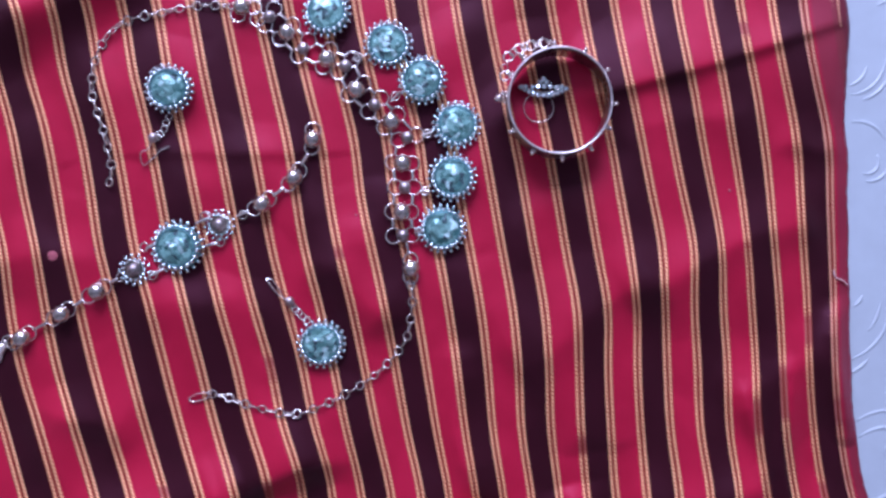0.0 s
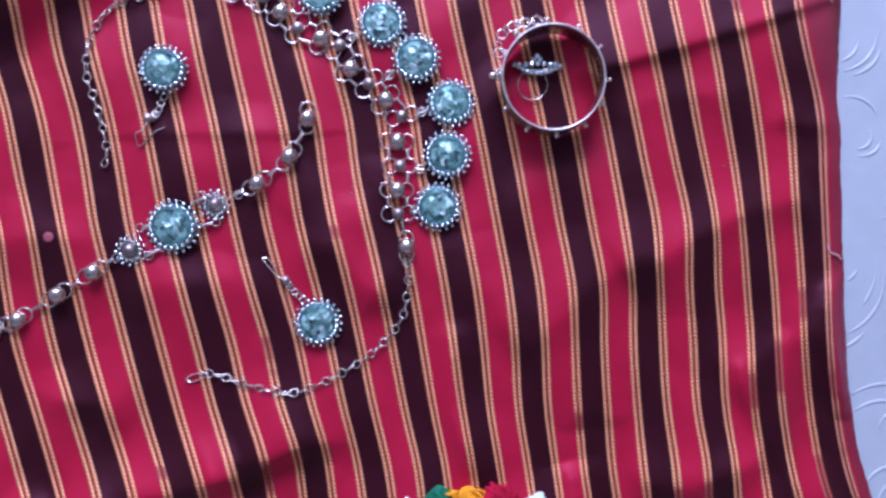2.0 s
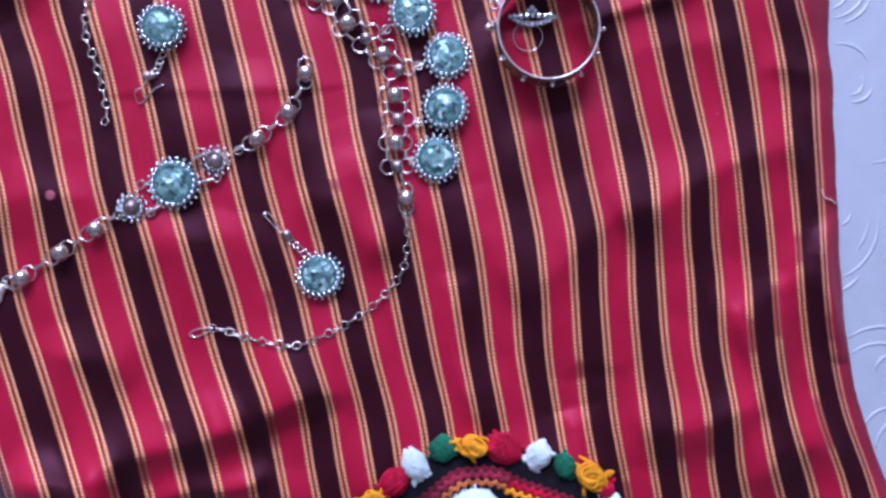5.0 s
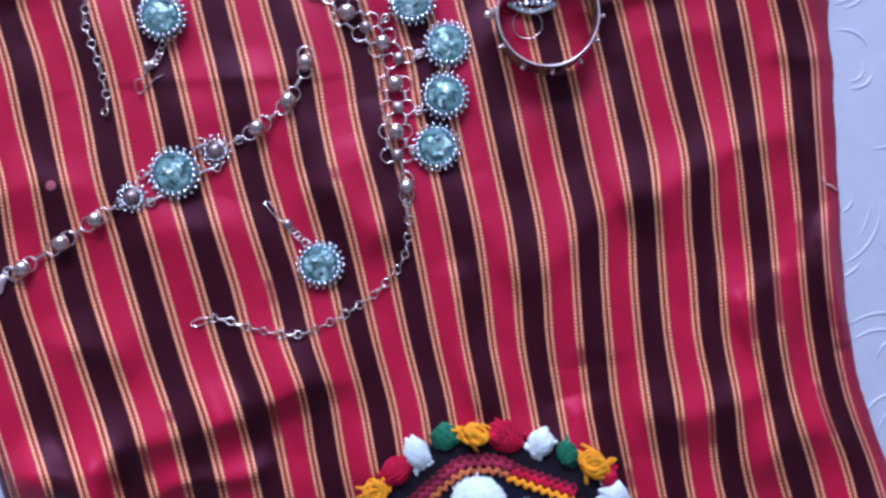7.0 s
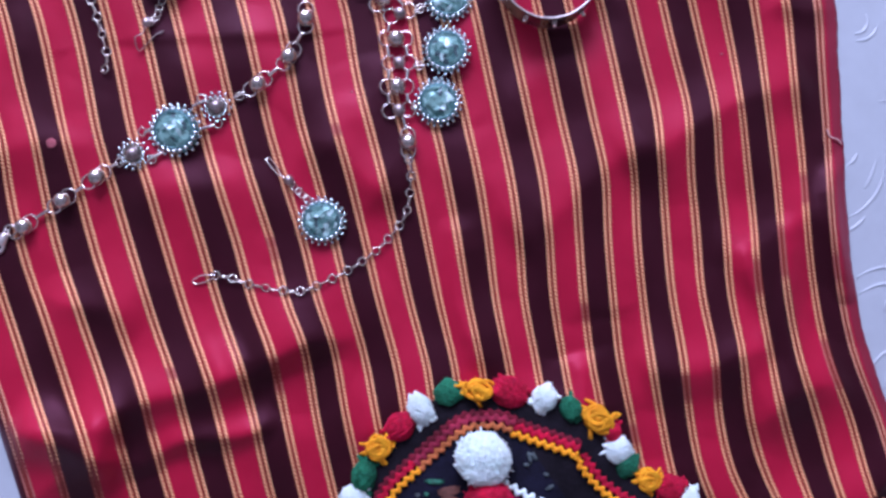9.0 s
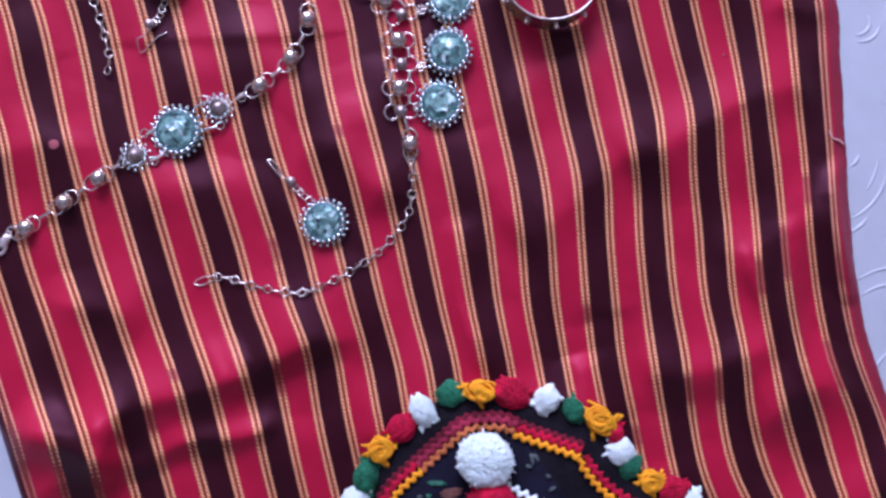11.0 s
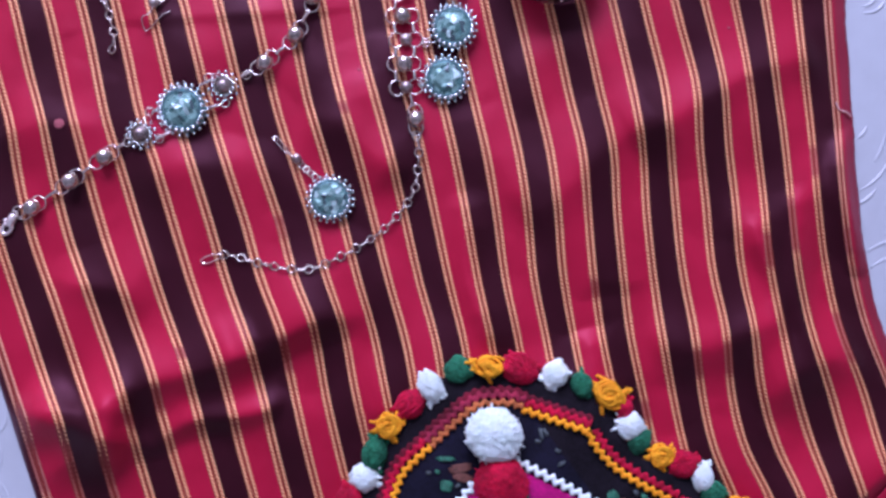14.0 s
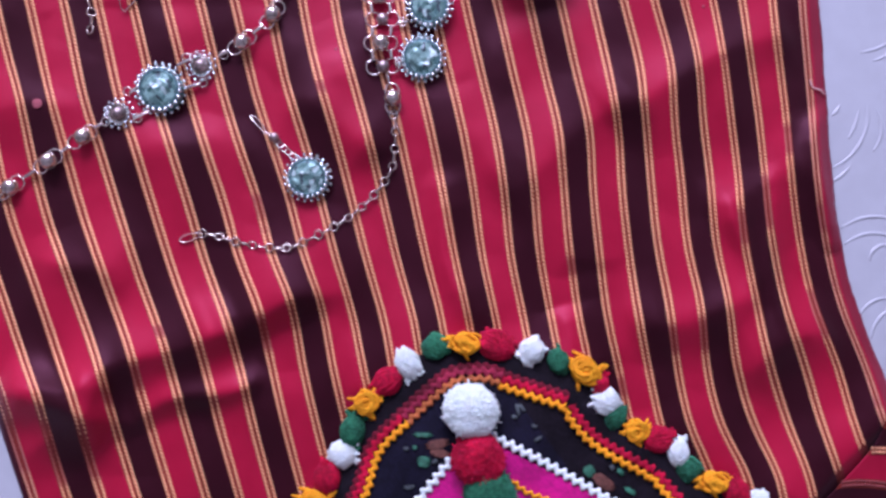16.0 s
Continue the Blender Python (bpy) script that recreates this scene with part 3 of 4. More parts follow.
for one, two in zip(sides, sides[1:]):
    for (a, b, _, _), (c, d, _, _) in zip(one, two):
        n = math.hypot(c - a, d - b)
        if 26 < n < 50:
            ux, uy = (c - a) / n, (d - b) / n
            p, q = rest(a + ux * 12.5, b + uy * 12.5, 0.0026), rest(c - ux * 12.5, d - uy * 12.5, 0.0026)
            bar_between(necklace, p, q, 3.0)
for a, b in ((449, 12), (456, 33)):
    part("ring", RING, necklace, turn_to(rest(a, b, 0.0016), (1, -0.4, 0), (0.1, 0.1, 1)))
p = rest(727, 474, 0.0042)
part("bead", BIG_BEAD, necklace, pose(*p))
for b in (461, 488):
    part("ring", LONG_RING, necklace, turn_to(rest(727, b, 0.0014), (0, 1, 0)))
bar_between(necklace, rest(719, 428, 0.002), rest(724, 450, 0.002), 2.6)
MEDALS = ((580, 25, 20), (687, 81, 0), (748, 143, 8), (808, 223, 3), (801, 314, 12), (783, 405, 5))
for i, (a, b, spin) in enumerate(MEDALS):
    medallion(necklace, a, b, 0.001, spin, ((i % 3 - 1) * 3, (i % 2) * 4 - 2))
for p, q in (((623, 105), (645, 98)), ((690, 180), (709, 160)), ((745, 240), (768, 232)), ((742, 337), (762, 338)), ((736, 412), (748, 408))):
    bar_between(necklace, rest(*p, 0.002), rest(*q, 0.003), 2.2)
    part("jump_ring", LINK, necklace, turn_to(rest((p[0] + q[0]) / 2, (p[1] + q[1]) / 2, 0.002), (1, 0.4, 0)))
chain(necklace, ((412, 10), (350, 10), (292, 21), (215, 41), (173, 92), (162, 155), (168, 185), (182, 228), (192, 268), (198, 300), (193, 322)))
chain(necklace, ((727, 503), (730, 525), (725, 575), (712, 612), (668, 660), (614, 696), (560, 721), (525, 732), (480, 727), (432, 714), (400, 702), (376, 697)))
wire(necklace, ((376, 696, .0015), (350, 697, .0015), (334, 706, .0012), (345, 711, .001), (372, 702, .001)), 0.00045, "hook_clasp", "long bent wire clasp")

# ---- bracelet ----
bracelet = thing("bracelet", rest(317, 437), "silver bead bracelet with aqua crystal centre and lobster clasp", "bracelet")
STRAND = ((37, 598), (107, 555), (170, 515), (463, 360), (520, 313), (553, 245))
for i, (a, b) in enumerate(STRAND):
    c, d = STRAND[min(i + 1, 5)] if i != 2 else (240, 477)
    e, f = STRAND[max(i - 1, 0)] if i != 3 else (390, 398)
    n = math.hypot(c - e, d - f)
    ux, uy = (c - e) / n, (d - f) / n
    if i == 5:
        ux, uy = 0.05, -1.0
    part("bead", BIG_BEAD, bracelet, pose(*rest(a, b, 0.0042)), "round dull silver bead" if i == 0 else "")
    for s in (-1, 1):
        part("ring", RING, bracelet, turn_to(rest(a + ux * 15 * s, b + uy * 15 * s, 0.0016), Vector((ux, -uy, 0)), (0.15 * s, 0.1, 1)))
for p, q in (((62, 582), (84, 570)), ((131, 541), (146, 531)), ((193, 500), (208, 492)), ((418, 383), (440, 373)), ((483, 346), (502, 332)), ((533, 291), (545, 272)),
             ((264, 488), (292, 474)), ((258, 440), (282, 425)), ((345, 395), (372, 384)), ((355, 436), (385, 430))):
    bar_between(bracelet, rest(*p, 0.0026), rest(*q, 0.0026), 3.4)
for a, b in ((213, 490), (270, 487), (255, 437), (362, 382), (390, 428), (430, 380), (347, 434)):
    part("jump_ring", LINK, bracelet, turn_to(rest(a, b, 0.002), (1, 0.5, 0)))
medallion(bracelet, 317, 437, 0.001, 7, (2, -2), "", 1.1)
small_medallion(bracelet, 240, 477, 4)
small_medallion(bracelet, 390, 398, 9)


def clasp_mesh():
    """A lobster clasp: solid shell, curved hook, slot and thumb lever."""
    bm = bmesh.new()
    tube_bm(bm, [Vector((x * U, y * U, 0)) for x, y in ((2, 0), (6, 0.5), (14, 1), (22, 1.5), (26, 2))], 7.5 * U, 12, (0.55, 0.9, 1.0, 0.95, 0.8))
    pts = curve_points(((23, 6), (31, 7), (38, 4), (41, -2), (38, -7), (31, -8), (22, -6)), 2.0)
    tube_bm(bm, [Vector((p[0] * U, p[1] * U, 0)) for p in pts], 3.4 * U, 8)
    tube_bm(bm, [Vector((x * U, y * U, 2 * U)) for x, y in ((14, -5), (17, -9), (20, -11))], 2.2 * U, 8)
    ring_bm(bm, 3.6 * U, 1.3 * U, 1.0, 12, 6)
    return mesh_of("lobster_clasp", bm, BRIGHT)


part("lobster_clasp", clasp_mesh(), bracelet, turn_to(rest(6, 606, 0.002), Vector((-0.45, -0.9, 0)), (0, 0, 1)), "bright silver lobster clasp")
part("jump_ring", LINK, bracelet, turn_to(rest(14, 604, 0.002), (1, 0.4, 0), (0, 0, 1), 1.4))


# ---- earrings ----
def earring(a, b, spin, links, bead, hook, label):
    ob = thing("earring", rest(a, b), label, "earring", "pair of earrings")
    medallion(ob, a, b, 0.001, spin, (2, 2))
    for i, (p, q) in enumerate(links):
        part("jump_ring", LINK, ob, turn_to(rest(p, q, 0.002), (1, -0.8 if i % 2 else 0.6, 0), (0.6 * (i % 2), 0.2, 1), 0.8))
    part("ear_bead", SMALL_BEAD, ob, turn_to(rest(*bead, 0.0028), (1, 0, 0), (0, 0, 1), 0.8))
    wire(ob, hook, 0.00045)
    return ob


earring(302, 158, 0, ((299, 206), (294, 217), (290, 228), (284, 236), (278, 242)), (270, 243),
        ((272, 240, .003), (262, 262, .004), (248, 270, .004), (254, 292, .0015), (270, 280, .001), (284, 266, .001), (300, 259, .001)),
        "drop earring with aqua crystal medallion and ear wire on cloth")
earring(570, 607, 6, ((543, 567), (536, 560), (529, 553), (522, 546), (517, 540)), (512, 533),
        ((508, 530, .003), (494, 522, .003), (478, 503, .003), (472, 494, .0025), (481, 494, .002), (494, 512, .0015), (503, 530, .001)),
        "drop earring with aqua crystal medallion and ear wire on cloth")


# ---- bangle ----
def build_bangle():
    tall = 0.019
    centre = at(990, 175, tall)
    low = height_of(np.array(centre.x), np.array(centre.y)) + 0.0006
    R = 90 * U * (1 - tall / HIGH)
    ob = thing("bangle", (centre.x, centre.y, float(low)), "upright hinged silver bangle studded with small balls", "bangle")
    bm = bmesh.new()
    n = 72
    prof = ((R - 0.0007, 0.0004), (R - 0.0003, 0.0), (R + 0.0008, 0.0), (R + 0.0012, 0.0006), (R + 0.0006, 0.0014), (R + 0.0005, tall - 0.0016),
            (R + 0.0007, tall - 0.0009), (R + 0.0006, tall - 0.0002), (R, tall), (R - 0.0005, tall - 0.0003), (R - 0.0005, tall - 0.0012))
    loops = [[bm.verts.new((r * math.cos(2 * math.pi * i / n), r * 1.03 * math.sin(2 * math.pi * i / n), z)) for i in range(n)] for r, z in prof]
    for k in range(len(prof)):
        for i in range(n):
            a, b = loops[k], loops[(k + 1) % len(prof)]
            bm.faces.new((a[i], a[(i + 1) % n], b[(i + 1) % n], b[i]))
    base = Matrix.Translation((centre.x, centre.y, float(low)))
    rim = bmesh.new()
    ring_bm(rim, R + 0.0003, 0.0005, 1.0, 96, 8)
    for v in rim.verts:
        v.co.y *= 1.03
        v.co.z += tall
    part("rim", mesh_of("rim", rim, BRIGHT), ob, base, "bright polished rim")
    part("band", mesh_of("band", bm, BAND), ob, base, "smooth silver band")
    stud = bmesh.new()
    ball_bm(stud, 0.0015, 1.0, 10, 8, (0.0022, 0, 0))
    ring_bm(stud, 0.0013, 0.0004, 1.0, 10, 5)
    tube_bm(stud, [(-0.0006, 0, 0), (0.0016, 0, 0)], 0.0006)
    stud = mesh_of("stud", stud, SILVER)
    for i, deg in enumerate((62, 32, -2, -28, -55, -87, -118, -148, 172, 95)):
        a = radians(deg)
        q = base @ Vector(((R + 0.0018) * math.cos(a), (R + 0.0018) * 1.03 * math.sin(a), tall * (0.74 + 0.08 * (i % 2))))
        part("stud", stud, ob, turn_to(q, (math.cos(a), math.sin(a), 0)))
    # hinge and safety chain
    for deg, z, k in ((176, 0.011, 1.7), (150, 0.012, 1.3), (128, 0.012, 1.5)):
        a = radians(deg)
        q = base @ Vector(((R + 0.0022) * math.cos(a), (R + 0.0022) * math.sin(a), z))
        part("clasp_knob", stud, ob, turn_to(q, (math.cos(a), math.sin(a), 0), (0, 0, 1), k))
    for i, (a, b) in enumerate(((893, 134), (892, 120), (899, 101), (908, 93), (918, 87), (928, 83), (939, 81), (950, 79), (961, 77), (972, 76))):
        q = at(a, b, 0.012)
        q.z += float(low)
        part("chain_link", LINK, ob, turn_to(q, (1, 0.7 - 0.1 * i, 0), (0.2, 0.2, 1) if i % 2 == 0 else (0.9, 0.2, 0.3), 1.15 if i % 2 == 0 else 0.9))


build_bangle()


# ---- finger ring ----
def build_ring():
    p = rest(953, 190, 0.0)
    ob = thing("finger_ring", p, "thin silver ring with a fan of pale crystals, inside the bangle", "ring")
    part("hoop", mesh_of("hoop", ring_bm(bmesh.new(), 26 * U, 1.1 * U, 1.0, 36, 6), DULL), ob, pose(p.x, p.y, p.z + 0.001), "thin silver hoop")
    stone = facet_mesh("stone", 5.0 * U, STONE, (-0.5, 0.1, 0.6, 0.75), (0.75, 1.05, 0.8, 0.4), 7)
    cup = mesh_of("stone_cup", ball_bm(bmesh.new(), 4.3 * U, 0.8, 10, 6), TEAL_METAL)
    bm = bmesh.new()
    tube_bm(bm, [tuple(rest(a, b, 0.0022)) for a, b in curve_points(((924, 152), (942, 160), (963, 163), (984, 160), (1000, 154)), 4)], 0.0009, 6)
    part("stone_rail", mesh_of("stone_rail", bm, SILVER), ob, None, "curved silver rail under the stones")
    row = curve_points(((922, 153), (942, 164), (963, 168), (984, 164), (1002, 156)), 8.4)
    spots = [(a, b, 0.0065) for a, b in row] + [(930, 152, .0085), (942, 153, .0085), (952, 152, .009), (963, 151, .0095), (974, 152, .009), (985, 153, .0085),
                                                (994, 152, .008), (956, 144, .0105), (967, 144, .0105), (962, 138, .0115)]
    for i, (a, b, z) in enumerate(spots):
        q = rest(a, b, z - 0.002)
        part("stone", stone, ob, pose(q.x, q.y, q.z, 25 - 8 * (i % 3), 6 * (i % 2), i * 40))
        part("stone_cup", cup, ob, pose(q.x, q.y, q.z - 0.0012))


build_ring()


# ---- turned corner and loose bits of the cloth ----
def build_corner():
    ends = ((24.6, 1588, 1082), (24.0, 1574, 1106), (23.0, 1544, 1149), (22.0, 1487, 1203), (21.0, 1430, 1252), (20.4, 1398, 1280))
    rows = curve_points(ends, 6.0)
    n = 40
    verts, uvs = [], []
    for u, a, b in rows:
        for j in range(n):
            s = j / (n - 1)
            q = (a + 220 * s, b + 14 * s + 3 * math.sin(s * 9 + u))
            p = at(*q)
            z = max(float(height_of(np.array(p.x), np.array(p.y))) + 0.0012, 0.0030 + 0.0018 * (u - 20.4))
            verts.append(tuple(at(*q, z)))
            uvs.append((u, 0.3 + s * 0.08))
    faces = [(r * n + c, (r + 1) * n + c, (r + 1) * n + c + 1, r * n + c + 1) for r in range(len(rows) - 1) for c in range(n - 1)]
    me = bpy.data.meshes.new("turned_corner")
    me.from_pydata(verts, [], faces)
    layer = me.uv_layers.new(name="weave")
    for loop in me.loops:
        layer.data[loop.index].uv = uvs[loop.vertex_index]
    me.materials.append(CLOTH)
    me.polygons.foreach_set("use_smooth", [True] * len(me.polygons))
    ob = part("turned_corner", me, cloth, None, "corner of the cloth folded over sideways")
    thick = ob.modifiers.new("thickness", "SOLIDIFY")
    thick.thickness, thick.offset = 0.0006, 1.0


build_corner()


def corner_cords():
    for k, (a, b), mat in ((23, (1544, 1149), CORD_END), (22, (1487, 1203), CORD_DULL)):
        for side in (-1, 1):
            pts, size = [], []
            for i in range(160):
                s = i / 159
                q = (a + 3 + 216 * s, b + side * 3.6 + 14 * s + 3 * math.sin(s * 9 + k))
                p = at(*q)
                z = max(float(height_of(np.array(p.x), np.array(p.y))) + 0.0012, 0.0030 + 0.0018 * (k - 20.4)) + 0.0006
                pts.append(at(*q, z))
                size.append(0.75 + 0.35 * math.sin(i * 2 * math.pi / 5))
            me = mesh_of("cord", tube_bm(bmesh.new(), pts, 0.0011, 6, size), mat)
            ob = new("cord", me)
            ob.parent = cloth


CORD_END = plain("orange_cord_end", (0.85, 0.38, 0.18), 0.65, 0.0, 0.25, 900.0, 0.4, 0.0003)
CORD_DULL = plain("dull_red_cord", (0.26, 0.05, 0.045), 0.7, 0.0, 0.25, 900.0, 0.4, 0.0003)
corner_cords()
PALE = plain("pale_thread", (0.72, 0.46, 0.42), 0.8, 0.0, 0.1, 800.0)
bm = tube_bm(bmesh.new(), [Vector(p) for p in curve_points([tuple(rest(a, b, z)) for a, b, z in
             ((1474, 478, .0008), (1478, 490, .001), (1484, 494, .0012), (1492, 497, .0013), (1499, 505, .0012))], 0.0008)], 0.00055, 5)
part("loose_thread", mesh_of("loose_thread", bm, PALE), cloth, None, "loose pale thread at the hem")
FLECK = plain("pink_fleck", (0.42, 0.10, 0.12), 0.8, 0.0, 0.2, 800.0)
# a flat disc laid on the stripe stands in for a faded spot
bm = ball_bm(bmesh.new(), 9 * UNIT, 0.1, 10, 6)
for v in bm.verts:
    v.co.x *= 1 + 0.25 * noise.noise(v.co * 900)
part("pale_spot", mesh_of("pale_spot", bm, FLECK), cloth, pose(*rest(92, 452, 0.0004)), "pale faded spot on the cloth")


for a, b in ((1291, 337), (167, 441), (630, 380)):
    bm = ball_bm(bmesh.new(), 2.6 * UNIT, 0.3, 8, 5)
    part("pale_spot", mesh_of("pale_spot", bm, FLECK), cloth, pose(*rest(a, b, 0.0003)))


# ---- embroidered cap ----
CAP_EDGE = ((574, 1143), (610, 1090), (627, 1049), (659, 1001), (695, 969), (732, 939), (781, 917), (833, 911), (888, 916), (948, 930), (994, 950),
            (1037, 969), (1071, 1018), (1120, 1070), (1158, 1092), (1191, 1117), (1245, 1168), (1285, 1190), (1323, 1204), (1372, 1250),
            (1370, 1310), (1290, 1370), (1100, 1410), (900, 1425), (700, 1410), (580, 1360), (540, 1290), (545, 1210))
CAP_MID = (880, 1180)


def cap_table():
    pts = curve_points(CAP_EDGE + (CAP_EDGE[0],), 6.0)
    ang = np.arctan2(pts[:, 1] - CAP_MID[1], pts[:, 0] - CAP_MID[0])
    far = np.hypot(pts[:, 1] - CAP_MID[1], pts[:, 0] - CAP_MID[0])
    order = np.argsort(ang)
    return ang[order], far[order]


CAP_ANG, CAP_FAR = cap_table()


def cap_far(ang):
    return np.interp(ang, CAP_ANG, CAP_FAR, period=2 * math.pi)


def cap_z(a, b):
    s = math.hypot(a - CAP_MID[0], b - CAP_MID[1]) / float(cap_far(math.atan2(b - CAP_MID[1], a - CAP_MID[0])))
    s = min(s, 1.0)
    return 0.009 + 0.011 * (1 - s ** 3) + 0.0008 * math.sin(a / 31) * math.cos(b / 27)


def cap_at(a, b, z):
    """A place of the cap's own plan, which is drawn at 14 mm above the floor."""
    k = 1 - (z - 0.014) / HIGH
    x, y = 0.00437 + (a - 784) * UNIT, -0.00899 - (b - 441) * UNIT
    return Vector((0.0105 + (x - 0.0105) * k, -0.1250 + (y + 0.1250) * k, z))


def on_cap(a, b, z=0.0):
    return cap_at(a, b, cap_z(a, b) + z)


def build_cap():
    ob = thing("embroidered_cap", cap_at(*CAP_MID, 0.004), "black velvet cap trimmed with rickrack and coloured yarn pompoms", "cap")
    bm = bmesh.new()
    n, rings = 160, 26
    loops = []
    for k in range(1, rings + 1):
        s = k / rings
        loop = []
        for i in range(n):
            ang = -math.pi + 2 * math.pi * i / n
            r = float(cap_far(ang)) * s
            a, b = CAP_MID[0] + r * math.cos(ang), CAP_MID[1] + r * math.sin(ang)
            loop.append(bm.verts.new(cap_at(a, b, cap_z(a, b))))
        loops.append(loop)
    skirt = []
    for i in range(n):
        ang = -math.pi + 2 * math.pi * i / n
        r = float(cap_far(ang)) * 0.985
        a, b = CAP_MID[0] + r * math.cos(ang), CAP_MID[1] + r * math.sin(ang)
        p = cap_at(a, b, 0.014)
        skirt.append(bm.verts.new(cap_at(a, b, 0.0008 + float(height_of(np.array(p.x), np.array(p.y))))))
    loops.append(skirt)
    top = bm.verts.new(cap_at(*CAP_MID, cap_z(*CAP_MID)))
    for i in range(n):
        bm.faces.new((top, loops[0][(i + 1) % n], loops[0][i]))
        for k in range(len(loops) - 1):
            bm.faces.new((loops[k][i], loops[k][(i + 1) % n], loops[k + 1][(i + 1) % n], loops[k + 1][i]))
    bm.faces.new(skirt)
    bmesh.ops.recalc_face_normals(bm, faces=bm.faces[:])
    part("crown", mesh_of("crown", bm, VELVET), ob, None, "black velvet crown")
    return ob


cap = build_cap()


def rickrack(points, mat, name, label, wide=9.0, swing=3.6, wave=13.5, lift=0.0006):
    """A wavy braid sewn on the cap along a line."""
    pts = curve_points(points, 1.5)
    bm = bmesh.new()
    prev = None
    for i, (a, b) in enumerate(pts):
        a0, b0 = pts[max(i - 2, 0)]
        a1, b1 = pts[min(i + 2, len(pts) - 1)]
        n = math.hypot(a1 - a0, b1 - b0)
        nx, ny = -(b1 - b0) / n, (a1 - a0) / n
        ph = math.sin(2 * math.pi * i * 1.5 / wave)
        mid = swing * math.copysign(abs(ph) ** 0.6, ph)
        row = []
        for k, (o, z) in enumerate(((-0.5, -0.0004), (-0.42, 0.0006), (-0.15, 0.0010), (0.15, 0.0010), (0.42, 0.0006), (0.5, -0.0004))):
            w = mid + o * wide
            row.append(bm.verts.new(on_cap(a + nx * w, b + ny * w, lift + z)))
        if prev:
            for k in range(5):
                bm.faces.new((prev[k], prev[k + 1], row[k + 1], row[k]))
        prev = row
    bmesh.ops.recalc_face_normals(bm, faces=bm.faces[:])
    return part(name, mesh_of(name, bm, mat), cap, None, label)


def panel(edge_one, edge_two, mat, name, label, lift=0.0004, n=30):
    """A sewn-on panel between two lines."""
    bm = bmesh.new()
    one, two = curve_points(edge_one, 5.0), curve_points(edge_two, 5.0)
    m = 40
    one = [one[int(i * (len(one) - 1) / (m - 1))] for i in range(m)]
    two = [two[int(i * (len(two) - 1) / (m - 1))] for i in range(m)]
    rows = [[bm.verts.new(on_cap(*(p + (q - p) * j / n), lift)) for j in range(n + 1)] for p, q in zip(one, two)]
    for r, s in zip(rows, rows[1:]):
        for j in range(n):
            bm.faces.new((r[j], r[j + 1], s[j + 1], s[j]))
    bmesh.ops.recalc_face_normals(bm, faces=bm.faces[:])
    return part(name, mesh_of(name, bm, mat), cap, None, label)


LEFT_TRIM = ((600, 1260), (622, 1200), (649, 1159), (676, 1090), (727, 1042), (802, 981), (838, 973), (872, 976), (904, 993), (1000, 1030))
RIGHT_TRIM = ((1001, 1030), (1008, 1052), (1050, 1100), (1140, 1158))
LAST_TRIM = ((1142, 1156), (1156, 1176), (1185, 1215), (1215, 1290))
panel(LEFT_TRIM[1:-1], ((700, 1230), (743, 1172), (800, 1111), (840, 1072), (863, 1070), (960, 1125), (1010, 1150)), NAVY, "navy_panel", "navy velvet panel with worn embroidery")
panel(((840, 1075), (800, 1111), (743, 1172), (690, 1240)), ((846, 1075), (863, 1080), (1046, 1184), (1130, 1240)), MAGENTA, "magenta_panel", "bright magenta satin wedge", 0.0007)


def beside(points, off):
    pts = np.array(points, float)
    d = np.gradient(pts, axis=0)
    n = np.stack([d[:, 1], -d[:, 0]], 1) / np.linalg.norm(d, axis=1)[:, None]
    return [tuple(p + q * off) for p, q in zip(pts, n)]


MAROON = plain("maroon_braid", (0.15, 0.008, 0.02), 0.8, 0.0, 0.3, 500.0, 0.5, 0.0004, None, 0.2)
rickrack(beside(LEFT_TRIM, 21), MAROON, "maroon_rickrack", "dark red wavy braid", 14, 1.8, 14.5, 0.0002)
WORN_RED = plain("worn_red_braid", (0.30, 0.022, 0.05), 0.8, 0.0, 0.3, 500.0, 0.5, 0.0004, None, 0.2)
WORN_ORANGE = plain("worn_orange_braid", (0.52, 0.15, 0.045), 0.8, 0.0, 0.3, 500.0, 0.5, 0.0004, None, 0.2)
for line, red, orange, wear_shade in ((LEFT_TRIM[:5], YARN["red"], YARN["orange"], ""), (LEFT_TRIM[4:8] + ((888, 984),), WORN_RED, WORN_ORANGE, "faded "),
                                (((889, 985),) + LEFT_TRIM[8:], YARN["red"], YARN["orange"], ""),
                                (RIGHT_TRIM, YARN["red"], YARN["orange"], ""), (LAST_TRIM, YARN["red"], YARN["orange"], "")):
    rickrack(beside(line, 13), red, "red_rickrack", wear_shade + "red wavy braid", 14, 2.9, 15.5, 0.0010)
    rickrack(line, orange, "orange_rickrack", wear_shade + "yellow orange wavy braid", 11, 2.7, 15.5, 0.0016)
rickrack(((690, 1240), (743, 1172), (770, 1142), (800, 1108)), YARN["white"], "white_rickrack", "white wavy braid", 13, 3.6, 17, 0.0016)
rickrack(((862, 1068), (905, 1092), (960, 1124), (1046, 1179), (1110, 1222)), YARN["white"], "white_rickrack", "white wavy braid", 13, 3.6, 17, 0.0016)
rickrack(((900, 1150), (925, 1172), (965, 1190), (1020, 1222)), YARN["orange"], "orange_rickrack", "yellow orange wavy braid", 8, 2.4, 15, 0.0016)

